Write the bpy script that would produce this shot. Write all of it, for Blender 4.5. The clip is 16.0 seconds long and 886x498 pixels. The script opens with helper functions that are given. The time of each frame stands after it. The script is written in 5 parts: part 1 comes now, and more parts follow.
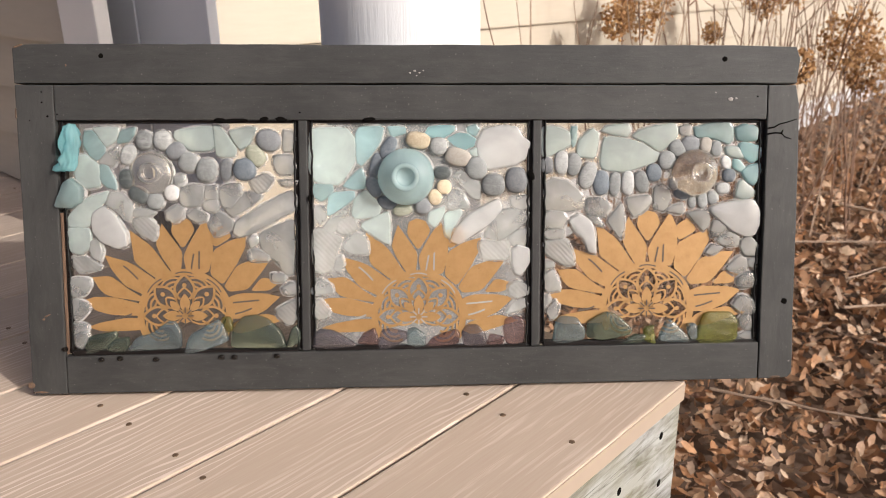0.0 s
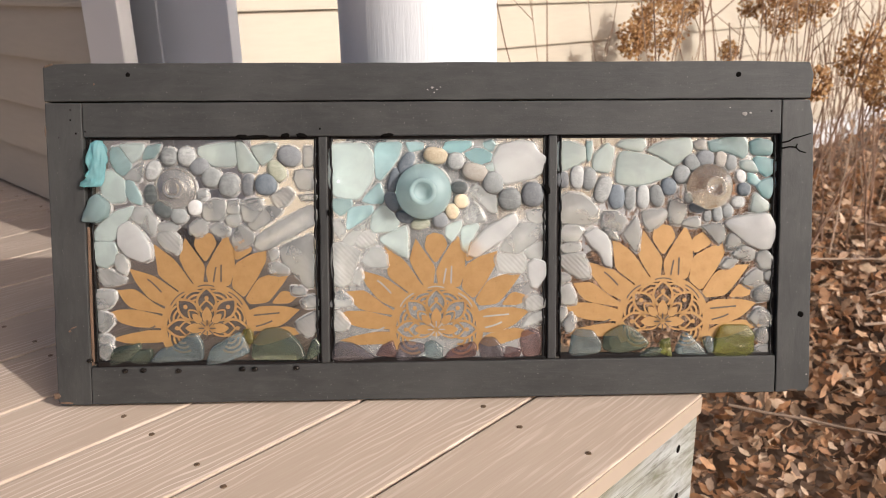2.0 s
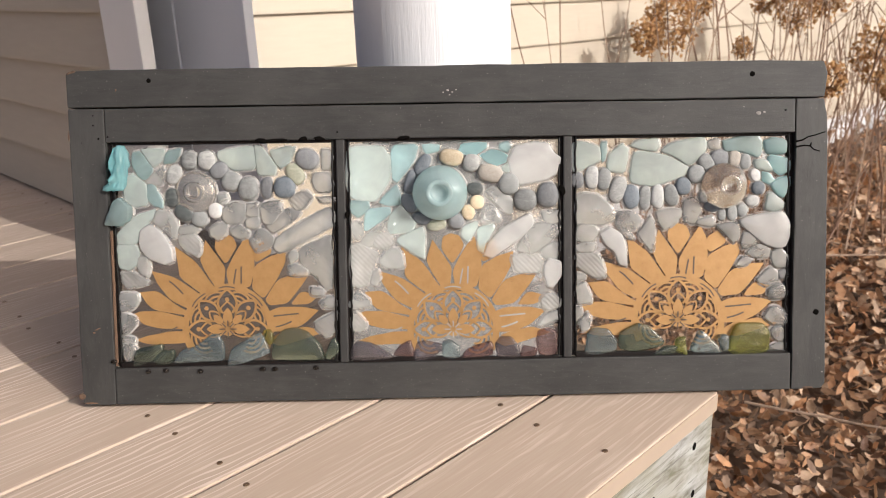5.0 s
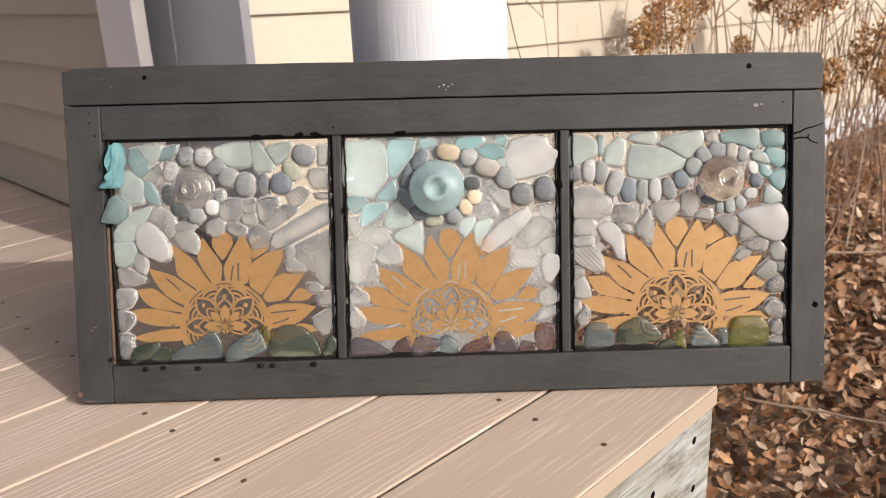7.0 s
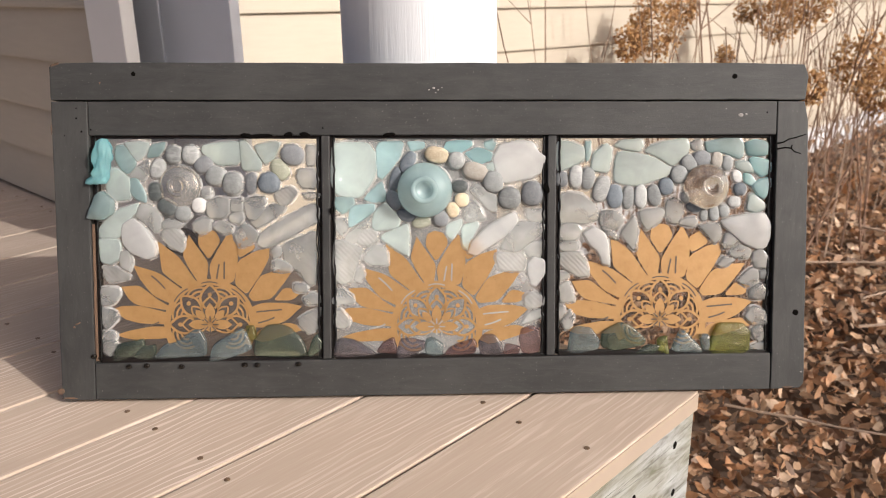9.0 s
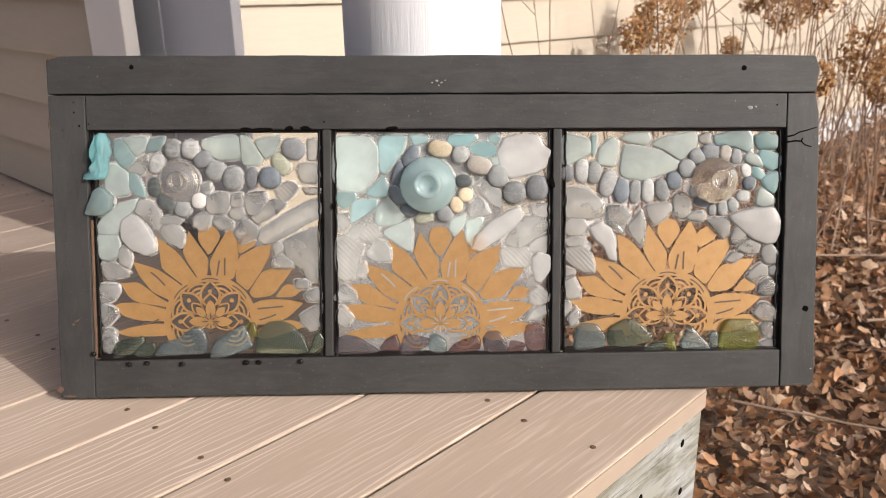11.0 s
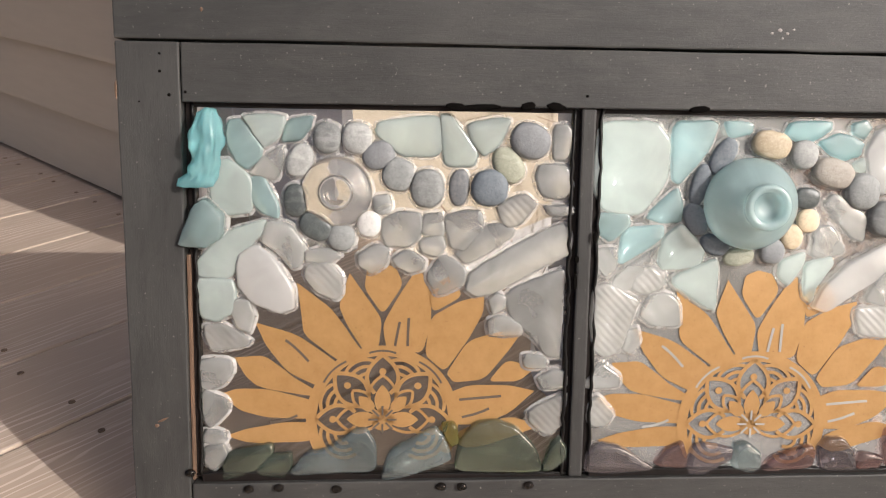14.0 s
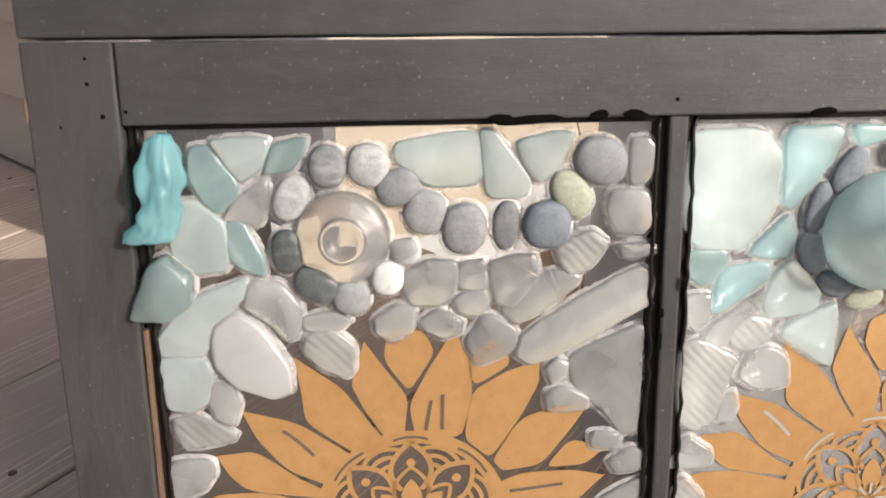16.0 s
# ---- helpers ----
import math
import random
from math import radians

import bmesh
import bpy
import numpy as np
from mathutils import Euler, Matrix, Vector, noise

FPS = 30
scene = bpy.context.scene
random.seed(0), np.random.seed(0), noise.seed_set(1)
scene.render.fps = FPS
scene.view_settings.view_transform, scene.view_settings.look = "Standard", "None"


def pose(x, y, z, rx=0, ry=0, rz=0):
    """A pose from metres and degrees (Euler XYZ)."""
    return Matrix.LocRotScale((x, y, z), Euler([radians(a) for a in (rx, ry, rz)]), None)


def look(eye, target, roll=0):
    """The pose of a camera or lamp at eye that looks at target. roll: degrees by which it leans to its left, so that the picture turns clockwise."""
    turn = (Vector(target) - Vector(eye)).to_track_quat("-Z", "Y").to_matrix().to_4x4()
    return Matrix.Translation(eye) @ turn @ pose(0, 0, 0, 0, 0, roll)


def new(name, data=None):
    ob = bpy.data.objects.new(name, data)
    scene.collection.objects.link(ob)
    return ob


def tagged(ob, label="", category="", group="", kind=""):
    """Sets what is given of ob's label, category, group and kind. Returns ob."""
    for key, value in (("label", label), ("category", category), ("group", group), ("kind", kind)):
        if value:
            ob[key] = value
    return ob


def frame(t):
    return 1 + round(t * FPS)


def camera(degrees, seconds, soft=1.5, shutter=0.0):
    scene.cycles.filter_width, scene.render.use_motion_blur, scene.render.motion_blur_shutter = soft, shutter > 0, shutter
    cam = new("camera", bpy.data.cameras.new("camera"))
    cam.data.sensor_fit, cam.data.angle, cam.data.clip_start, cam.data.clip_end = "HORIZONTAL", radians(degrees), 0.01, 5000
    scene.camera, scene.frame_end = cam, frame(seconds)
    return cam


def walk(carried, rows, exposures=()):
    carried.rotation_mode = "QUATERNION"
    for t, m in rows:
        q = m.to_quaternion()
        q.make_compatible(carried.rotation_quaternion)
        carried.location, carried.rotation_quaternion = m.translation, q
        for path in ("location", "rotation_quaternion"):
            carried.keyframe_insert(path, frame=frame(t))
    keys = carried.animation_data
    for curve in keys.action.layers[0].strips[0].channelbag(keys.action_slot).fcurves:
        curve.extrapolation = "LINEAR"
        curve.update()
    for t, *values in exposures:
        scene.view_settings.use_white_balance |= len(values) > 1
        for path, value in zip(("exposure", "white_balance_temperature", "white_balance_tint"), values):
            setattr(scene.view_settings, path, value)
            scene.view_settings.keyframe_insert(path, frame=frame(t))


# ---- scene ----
cam = camera(58.3, 16.0, soft=0.6)
PATH = [
    (0, (0.397, -0.849, 0.452), (0.417, 1.023, -0.25), -0.9),
    (0.5, (0.398, -0.858, 0.45), (0.402, 1.024, -0.226), -1.2),
    (1, (0.398, -0.859, 0.45), (0.389, 1.027, -0.215), -1.3),
    (1.5, (0.402, -0.859, 0.448), (0.382, 1.03, -0.207), -1.4),
    (2, (0.398, -0.863, 0.449), (0.373, 1.027, -0.204), -1.4),
    (2.5, (0.398, -0.867, 0.451), (0.368, 1.022, -0.203), -1.4),
    (3, (0.398, -0.869, 0.449), (0.367, 1.022, -0.202), -1.4),
    (3.5, (0.398, -0.873, 0.454), (0.364, 1.017, -0.2), -1.3),
    (4, (0.394, -0.871, 0.456), (0.352, 1.016, -0.204), -1.5),
    (6.5, (0.398, -0.874, 0.449), (0.332, 1.017, -0.2), -2.7),
    (7, (0.399, -0.873, 0.445), (0.337, 1.018, -0.202), -2.6),
    (7.5, (0.394, -0.872, 0.444), (0.344, 1.02, -0.205), -2.1),
    (8, (0.391, -0.875, 0.444), (0.355, 1.017, -0.204), -1.7),
    (8.5, (0.391, -0.877, 0.445), (0.368, 1.016, -0.2), -1.3),
    (9, (0.393, -0.877, 0.446), (0.378, 1.017, -0.196), -1.1),
    (11.5, (0.393, -0.852, 0.444), (0.36, 1.032, -0.227), -1.5),
    (12, (0.383, -0.835, 0.442), (0.33, 1.042, -0.248), -1.9),
    (12.5, (0.354, -0.781, 0.447), (0.289, 1.08, -0.282), -1.8),
    (13, (0.293, -0.651, 0.455), (0.248, 1.197, -0.308), -1.4),
    (13.5, (0.234, -0.567, 0.435), (0.231, 1.267, -0.364), -0.5),
    (14, (0.149, -0.512, 0.401), (0.205, 1.33, -0.376), 0.4),
    (14.5, (0.118, -0.436, 0.407), (0.25, 1.355, -0.474), 1.3),
    (15, (0.095, -0.406, 0.402), (0.257, 1.38, -0.484), 1.2),
    (15.5, (0.084, -0.4, 0.395), (0.255, 1.384, -0.494), 0.5),
    (16, (0.115, -0.364, 0.407), (0.258, 1.402, -0.522), -0.5),
]
# the picture window leans back on the deck; its own frame: x along, y into it, z up its face
SASH = pose(0, 0, 0.3265, -15.0, 1.0, 0)
# the house and its deck stand turned to it: x along the deck boards, y across them
HOUSE = pose(0, 0, 0, 0, 0, 46.5)
walk(cam, [(t, look(eye, target, roll)) for t, eye, target, roll in PATH], [(0.0, -0.17, 6080, 11), (12.0, -0.17, 6080, 11), (13.0, -0.25, 6080, 11), (14.0, -0.13, 6080, 11), (15.0, 0.05, 6080, 11), (16.0, 0.04, 6080, 11)])
cam.data.dof.use_dof, cam.data.dof.focus_distance, cam.data.dof.aperture_fstop = True, 0.68, 13.0

# ---- sky and sun ----
world = bpy.data.worlds.new("sky")
scene.world = world
world.use_nodes = True
wt = world.node_tree
sky = wt.nodes.new("ShaderNodeTexSky")
sky.sky_type, sky.sun_disc = "NISHITA", False
SUN = Vector((0.712, -0.524, 0.470)).normalized()
sky.air_density, sky.dust_density, sky.ozone_density = 0.55, 8.0, 0.0
sky.sun_elevation = math.asin(SUN.z)
sky.sun_rotation = math.atan2(SUN.x, SUN.y)
wt.links.new(sky.outputs[0], wt.nodes["Background"].inputs[0])
wt.nodes["Background"].inputs[1].default_value = 0.14
sun = new("sun", bpy.data.lights.new("sun", "SUN"))
sun.data.energy, sun.data.angle, sun.data.color = 4.1, radians(0.5), (1.0, 0.935, 0.845)
sun.matrix_world = look((2.0, -1.6, 1.6), Vector((2.0, -1.6, 1.6)) - SUN)


# ---- materials ----
def nodes_of(name):
    m = bpy.data.materials.new(name)
    m.use_nodes = True
    return m, m.node_tree, m.node_tree.nodes["Principled BSDF"]


def put(nt, kind, **inputs):
    n = nt.nodes.new("ShaderNode" + kind)
    for key, value in inputs.items():
        n.inputs[key.replace("_", " ")].default_value = value
    return n


def coords(nt, scale=(1, 1, 1)):
    tc, mp = nt.nodes.new("ShaderNodeTexCoord"), nt.nodes.new("ShaderNodeMapping")
    mp.inputs["Scale"].default_value = scale
    nt.links.new(tc.outputs["Object"], mp.inputs[0])
    return mp.outputs[0]


def noise_at(nt, vec, scale, detail=4.0, rough=0.6, distortion=0.0):
    n = put(nt, "TexNoise", Scale=scale, Detail=detail, Roughness=rough, Distortion=distortion)
    nt.links.new(vec, n.inputs["Vector"])
    return n.outputs["Fac"]


def ramp(nt, fac, *stops):
    r = nt.nodes.new("ShaderNodeValToRGB")
    while len(r.color_ramp.elements) < len(stops):
        r.color_ramp.elements.new(0.5)
    for e, (p, c) in zip(r.color_ramp.elements, stops):
        e.position = p
        e.color = (*c, 1) if hasattr(c, "__len__") else (c, c, c, 1)
    nt.links.new(fac, r.inputs[0])
    return r.outputs[0]


def blend(nt, fac, a, b, how="MIX"):
    n = nt.nodes.new("ShaderNodeMix")
    n.data_type, n.blend_type = "RGBA", how
    for sock, value in ((n.inputs[0], fac), (n.inputs[6], a), (n.inputs[7], b)):
        if hasattr(value, "links"):
            nt.links.new(value, sock)
        elif hasattr(value, "__len__"):
            sock.default_value = (*value, 1)
        else:
            sock.default_value = value
    return n.outputs[2]


def bump(nt, height, strength, distance, bsdf):
    b = put(nt, "Bump", Strength=strength, Distance=distance)
    nt.links.new(height, b.inputs["Height"])
    nt.links.new(b.outputs[0], bsdf.inputs["Normal"])
    return b.outputs[0]


def random_of(nt):
    return nt.nodes.new("ShaderNodeObjectInfo").outputs["Random"]


def sash_paint(name, scale):
    m, nt, p = nodes_of(name)
    v = coords(nt, scale)
    grain = noise_at(nt, v, 30, 6, 0.65, 0.3)
    blot = noise_at(nt, coords(nt), 9, 3)
    speck = noise_at(nt, coords(nt), 420, 2, 0.5)
    wear = noise_at(nt, coords(nt), 55, 5, 0.7)
    fine = noise_at(nt, v, 230, 5, 0.7)
    smear = noise_at(nt, coords(nt, [x ** 0.5 for x in scale]), 34, 5, 0.72, 0.8)
    c = blend(nt, ramp(nt, blot, (0.3, 0.0), (0.7, 1.0)), (0.0225, 0.0220, 0.0208), (0.0415, 0.0405, 0.038))
    c = blend(nt, ramp(nt, smear, (0.50, 0.0), (0.72, 0.4)), c, (0.062, 0.059, 0.053))
    c = blend(nt, ramp(nt, smear, (0.28, 0.45), (0.46, 0.0)), c, (0.013, 0.0126, 0.0118))
    c = blend(nt, ramp(nt, grain, (0.56, 0.0), (0.70, 0.35)), c, (0.058, 0.056, 0.053))
    c = blend(nt, ramp(nt, wear, (0.68, 0.0), (0.8, 0.5)), c, (0.12, 0.088, 0.065))
    c = blend(nt, ramp(nt, fine, (0.32, 0.35), (0.44, 0.0)), c, (0.014, 0.013, 0.012))
    c = blend(nt, ramp(nt, speck, (0.68, 0.0), (0.76, 0.5)), c, (0.24, 0.225, 0.20))
    nt.links.new(c, p.inputs["Base Color"])
    p.inputs["Roughness"].default_value = 0.55
    nt.links.new(ramp(nt, grain, (0.2, 0.48), (0.8, 0.68)), p.inputs["Roughness"])
    bump(nt, blend(nt, 0.6, fine, wear), 0.35, 0.0012, p)
    return m


PAINT_ALONG = sash_paint("charcoal_paint_along", (0.35, 2, 5))
PAINT_UP = sash_paint("charcoal_paint_up", (5, 2, 0.35))


def plain(name, colour, rough=0.6, metallic=0.0, vary=0.15, scale=60.0, relief=0.0, spec=0.5, squash=(1, 1, 1)):
    m, nt, p = nodes_of(name)
    n1 = noise_at(nt, coords(nt, squash), scale, 5)
    n2 = noise_at(nt, coords(nt, squash), scale * 0.12, 3)
    n = blend(nt, 0.5, n1, n2)
    c = blend(nt, ramp(nt, n, (0.3, 0.0), (0.7, 1.0)), [x * (1 - vary) for x in colour], [min(1, x * (1 + vary)) for x in colour])
    nt.links.new(c, p.inputs["Base Color"])
    p.inputs["Roughness"].default_value, p.inputs["Metallic"].default_value = rough, metallic
    p.inputs["Specular IOR Level"].default_value = spec
    if relief:
        bump(nt, n1, 0.5, relief, p)
    return m


BLACK = plain("black_sealant", (0.005, 0.0045, 0.004), 0.40, spec=0.3)
# near-black paints the shade inside holes and cracks; sealant blobs share it
HOLE = plain("nail_hole", (0.004, 0.0035, 0.003), 1.0, spec=0.05)
RAWWOOD = plain("raw_wood", (0.115, 0.068, 0.042), 0.8, vary=0.5, scale=90, squash=(3, 3, 0.4), relief=0.0006)
BEAD = plain("dark_glazing_bead", (0.009, 0.006, 0.005), 0.6, vary=0.6, scale=70, spec=0.2)
RUST = plain("rusty_screw", (0.22, 0.15, 0.10), 0.5, 0.7, 0.4, 900)
WHITEPAINT = plain("white_paint", (0.80, 0.79, 0.78), 0.45, vary=0.03, scale=8)
DOORPAINT = plain("cool_white_paint", (0.71, 0.735, 0.79), 0.35, vary=0.03, scale=8)
SPECKPAINT = plain("pale_paint_spot", (0.27, 0.25, 0.23), 0.7, vary=0.3, scale=300)
FOUNDATION = plain("pale_foundation", (0.50, 0.50, 0.51), 0.85, vary=0.12, scale=12, relief=0.002)


def deck_mat():
    m, nt, p = nodes_of("composite_decking")
    loc = nt.nodes.new("ShaderNodeVectorMath")
    loc.operation = "ADD"
    tc = nt.nodes.new("ShaderNodeTexCoord")
    nt.links.new(tc.outputs["Object"], loc.inputs[0])
    cx = nt.nodes.new("ShaderNodeCombineXYZ")
    mul = nt.nodes.new("ShaderNodeMath")
    mul.operation = "MULTIPLY"
    mul.inputs[1].default_value = 37.0
    nt.links.new(random_of(nt), mul.inputs[0])
    nt.links.new(mul.outputs[0], cx.inputs[0])
    nt.links.new(mul.outputs[0], cx.inputs[2])
    nt.links.new(cx.outputs[0], loc.inputs[1])

    def mapped(scale):
        mp = nt.nodes.new("ShaderNodeMapping")
        mp.inputs["Scale"].default_value = scale
        nt.links.new(loc.outputs[0], mp.inputs[0])
        return mp.outputs[0]
    w = put(nt, "TexWave", Scale=38.0, Distortion=15.0, Detail=3.0, Detail_Scale=0.5, Detail_Roughness=0.6)
    w.wave_type, w.bands_direction = "BANDS", "Y"
    nt.links.new(mapped((0.20, 1.0, 0.3)), w.inputs["Vector"])
    streaks = noise_at(nt, mapped((0.06, 1.0, 0.3)), 170, 3, 0.55, 0.4)
    patch = noise_at(nt, mapped((0.35, 1.6, 1)), 8, 3)
    fine = noise_at(nt, mapped((0.05, 1.6, 1)), 320, 4)
    broad = noise_at(nt, mapped((0.4, 1, 1)), 3, 3)
    line = ramp(nt, w.outputs["Fac"], (0.70, 0.0), (0.95, 1.0))
    thin = ramp(nt, streaks, (0.54, 0.0), (0.66, 1.0))
    where = ramp(nt, patch, (0.42, 0.0), (0.60, 1.0))
    streak = blend(nt, where, blend(nt, 1.0, thin, (0.28, 0.28, 0.28), "MULTIPLY"), blend(nt, 1.0, line, (0.62, 0.62, 0.62), "MULTIPLY"))
    c = blend(nt, ramp(nt, broad, (0.3, 0.0), (0.75, 1.0)), (0.425, 0.335, 0.258), (0.475, 0.382, 0.298))
    c = blend(nt, ramp(nt, fine, (0.4, 0.0), (0.7, 0.45)), c, (0.41, 0.30, 0.235))
    c = blend(nt, streak, c, (0.74, 0.62, 0.53))
    nt.links.new(c, p.inputs["Base Color"])
    p.inputs["Roughness"].default_value = 0.62
    p.inputs["Specular IOR Level"].default_value = 0.35
    bump(nt, blend(nt, 0.5, streak, fine), 0.25, 0.0006, p)
    return m


DECK = deck_mat()
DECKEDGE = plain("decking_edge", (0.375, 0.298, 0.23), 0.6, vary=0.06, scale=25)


def rim_mat():
    m, nt, p = nodes_of("weathered_joist")
    grain = noise_at(nt, coords(nt, (1.2, 1, 9)), 7, 6, 0.62, 1.4)
    pale = noise_at(nt, coords(nt, (1.0, 1, 2.5)), 9, 5, 0.6, 0.5)
    moss = noise_at(nt, coords(nt), 5, 3)
    c = blend(nt, ramp(nt, grain, (0.36, 0.0), (0.56, 1.0)), (0.11, 0.108, 0.09), (0.33, 0.332, 0.325))
    c = blend(nt, ramp(nt, pale, (0.45, 0.0), (0.62, 0.8)), c, (0.43, 0.44, 0.45))
    c = blend(nt, ramp(nt, moss, (0.45, 0.0), (0.66, 0.5)), c, (0.22, 0.205, 0.10))
    lines = noise_at(nt, coords(nt, (0.5, 1, 12)), 16, 5, 0.6, 1.8)
    c = blend(nt, ramp(nt, lines, (0.34, 0.75), (0.44, 0.0)), c, (0.10, 0.10, 0.085))
    nt.links.new(c, p.inputs["Base Color"])
    p.inputs["Roughness"].default_value = 0.85
    bump(nt, grain, 0.4, 0.003, p)
    return m


RIM = rim_mat()


def siding_mat():
    m, nt, p = nodes_of("cream_siding")
    n = noise_at(nt, coords(nt, (0.3, 0.3, 2)), 40, 4)
    c = blend(nt, ramp(nt, n, (0.3, 0.0), (0.7, 1.0)), (0.455, 0.40, 0.318), (0.485, 0.428, 0.342))
    nt.links.new(c, p.inputs["Base Color"])
    p.inputs["Roughness"].default_value = 0.5
    bump(nt, n, 0.2, 0.0008, p)
    return m


SIDING = siding_mat()


def column_mat():
    m, nt, p = nodes_of("brushed_white_paint")
    v = coords(nt, (1, 1, 0.05))
    n = noise_at(nt, v, 220, 4)
    c = blend(nt, n, (0.66, 0.67, 0.69), (0.71, 0.72, 0.74))
    nt.links.new(c, p.inputs["Base Color"])
    p.inputs["Roughness"].default_value = 0.5
    bump(nt, n, 0.5, 0.0014, p)
    return m


COLUMN = column_mat()


def frosted(name, colour, clear=0.3, through_light=0.2, vary=0.2, rough=0.3, ribs=0.0):
    """Sea glass: a frosted skin over glass that bends the light, cloudy in places, with a wet resin gloss."""
    m, nt, p = nodes_of(name)
    r = random_of(nt)
    n = noise_at(nt, coords(nt), 80, 5, 0.65)
    cloud = noise_at(nt, coords(nt), 34, 3, 0.5, 0.6)
    tint = ramp(nt, r, (0.0, [max(0, x * (1 - vary)) for x in colour]), (1.0, [min(1, x * (1 + vary * 0.6)) for x in colour]))
    c = blend(nt, ramp(nt, cloud, (0.3, 0.0), (0.72, 1.0)), blend(nt, 1.0, tint, (0.95, 0.95, 0.95), "MULTIPLY"), tint)
    nt.links.new(c, p.inputs["Base Color"])
    p.inputs["Roughness"].default_value = rough
    p.inputs["IOR"].default_value = 1.45
    nt.links.new(ramp(nt, cloud, (0.32, min(0.95, clear * 1.07)), (0.68, clear * 0.93)), p.inputs["Transmission Weight"])
    p.inputs["Coat Weight"].default_value = 1.0
    p.inputs["Coat Roughness"].default_value = 0.03
    bump(nt, blend(nt, 0.6, n, cloud), 0.10, 0.0012, p)
    if ribs:
        w = put(nt, "TexWave", Scale=ribs, Distortion=1.0)
        w.bands_direction = "DIAGONAL"
        nt.links.new(coords(nt), w.inputs["Vector"])
        bump(nt, w.outputs["Fac"], 0.32, 0.0008, p)
    wet = put(nt, "Bump", Strength=0.5, Distance=0.003)
    nt.links.new(noise_at(nt, coords(nt), 90, 3, 0.5, 0.8), wet.inputs["Height"])
    nt.links.new(wet.outputs[0], p.inputs["Coat Normal"])
    tl = nt.nodes.new("ShaderNodeBsdfTranslucent")
    nt.links.new(c, tl.inputs[0])
    a = nt.nodes.new("ShaderNodeMixShader")
    a.inputs[0].default_value = through_light
    nt.links.new(p.outputs[0], a.inputs[1])
    nt.links.new(tl.outputs[0], a.inputs[2])
    nt.links.new(a.outputs[0], nt.nodes["Material Output"].inputs[0])
    return m


def clear_glass(name, colour, haze=0.0, rough=0.02, milk=(0.56, 0.46, 0.37), waves=28.0):
    m, nt, p = nodes_of(name)
    tr = nt.nodes.new("ShaderNodeBsdfTransparent")
    tr.inputs[0].default_value = (*colour, 1)
    gl = put(nt, "BsdfGlossy", Roughness=rough)
    n = noise_at(nt, coords(nt), waves, 3)
    b = put(nt, "Bump", Strength=0.5, Distance=0.002)
    nt.links.new(n, b.inputs["Height"])
    nt.links.new(b.outputs[0], gl.inputs["Normal"])
    film = nt.nodes.new("ShaderNodeBsdfDiffuse")
    film.inputs[0].default_value = (*milk, 1)
    body = nt.nodes.new("ShaderNodeMixShader")
    nt.links.new(ramp(nt, n, (0.3, haze * 0.6), (0.7, haze * 1.4)), body.inputs[0])
    nt.links.new(tr.outputs[0], body.inputs[1])
    nt.links.new(film.outputs[0], body.inputs[2])
    fr = put(nt, "Fresnel", IOR=1.45)
    nt.links.new(b.outputs[0], fr.inputs["Normal"])
    mx = nt.nodes.new("ShaderNodeMixShader")
    nt.links.new(fr.outputs[0], mx.inputs[0])
    nt.links.new(body.outputs[0], mx.inputs[1])
    nt.links.new(gl.outputs[0], mx.inputs[2])
    nt.links.new(mx.outputs[0], nt.nodes["Material Output"].inputs[0])
    return m


# the white film in this resin stands for bright highlights along its edges
BED = clear_glass("resin_with_painted_glints", (0.92, 0.90, 0.87), 0.30, 0.05, (0.86, 0.84, 0.81), 150.0)
GLASS = {
    "aqua": frosted("aqua_sea_glass", (0.61, 0.80, 0.81), 0.74, 0.16, rough=0.14),
    "pale": frosted("pale_green_sea_glass", (0.77, 0.865, 0.83), 0.66, 0.16, vary=0.10, rough=0.15),
    "white": frosted("white_sea_glass", (0.79, 0.80, 0.78), 0.78, 0.12, vary=0.12, rough=0.13),
    "bright": frosted("milky_sea_glass", (0.76, 0.76, 0.74), 0.52, 0.15, 0.05, 0.2),
    "ribbed": frosted("ribbed_white_sea_glass", (0.80, 0.80, 0.775), 0.76, 0.14, 0.05, 0.12, 110.0),
    "turq": frosted("turquoise_sea_glass", (0.56, 0.82, 0.84), 0.7),
    "green": frosted("bottle_green_sea_glass", (0.33, 0.39, 0.30), 0.88, 0.14, 0.25, 0.05),
    "slate": frosted("blue_grey_sea_glass", (0.42, 0.49, 0.49), 0.82, 0.16, 0.2, 0.07),
    "olive": frosted("olive_sea_glass", (0.42, 0.43, 0.13), 0.82, 0.22, 0.2, 0.08),
    "plum": frosted("plum_sea_glass", (0.27, 0.235, 0.25), 0.84, 0.16, 0.3, 0.06),
    "wine": frosted("wine_red_sea_glass", (0.29, 0.18, 0.17), 0.8, 0.2, 0.2, 0.07),
}


RESIN = clear_glass("clear_resin", (0.45, 0.40, 0.35))


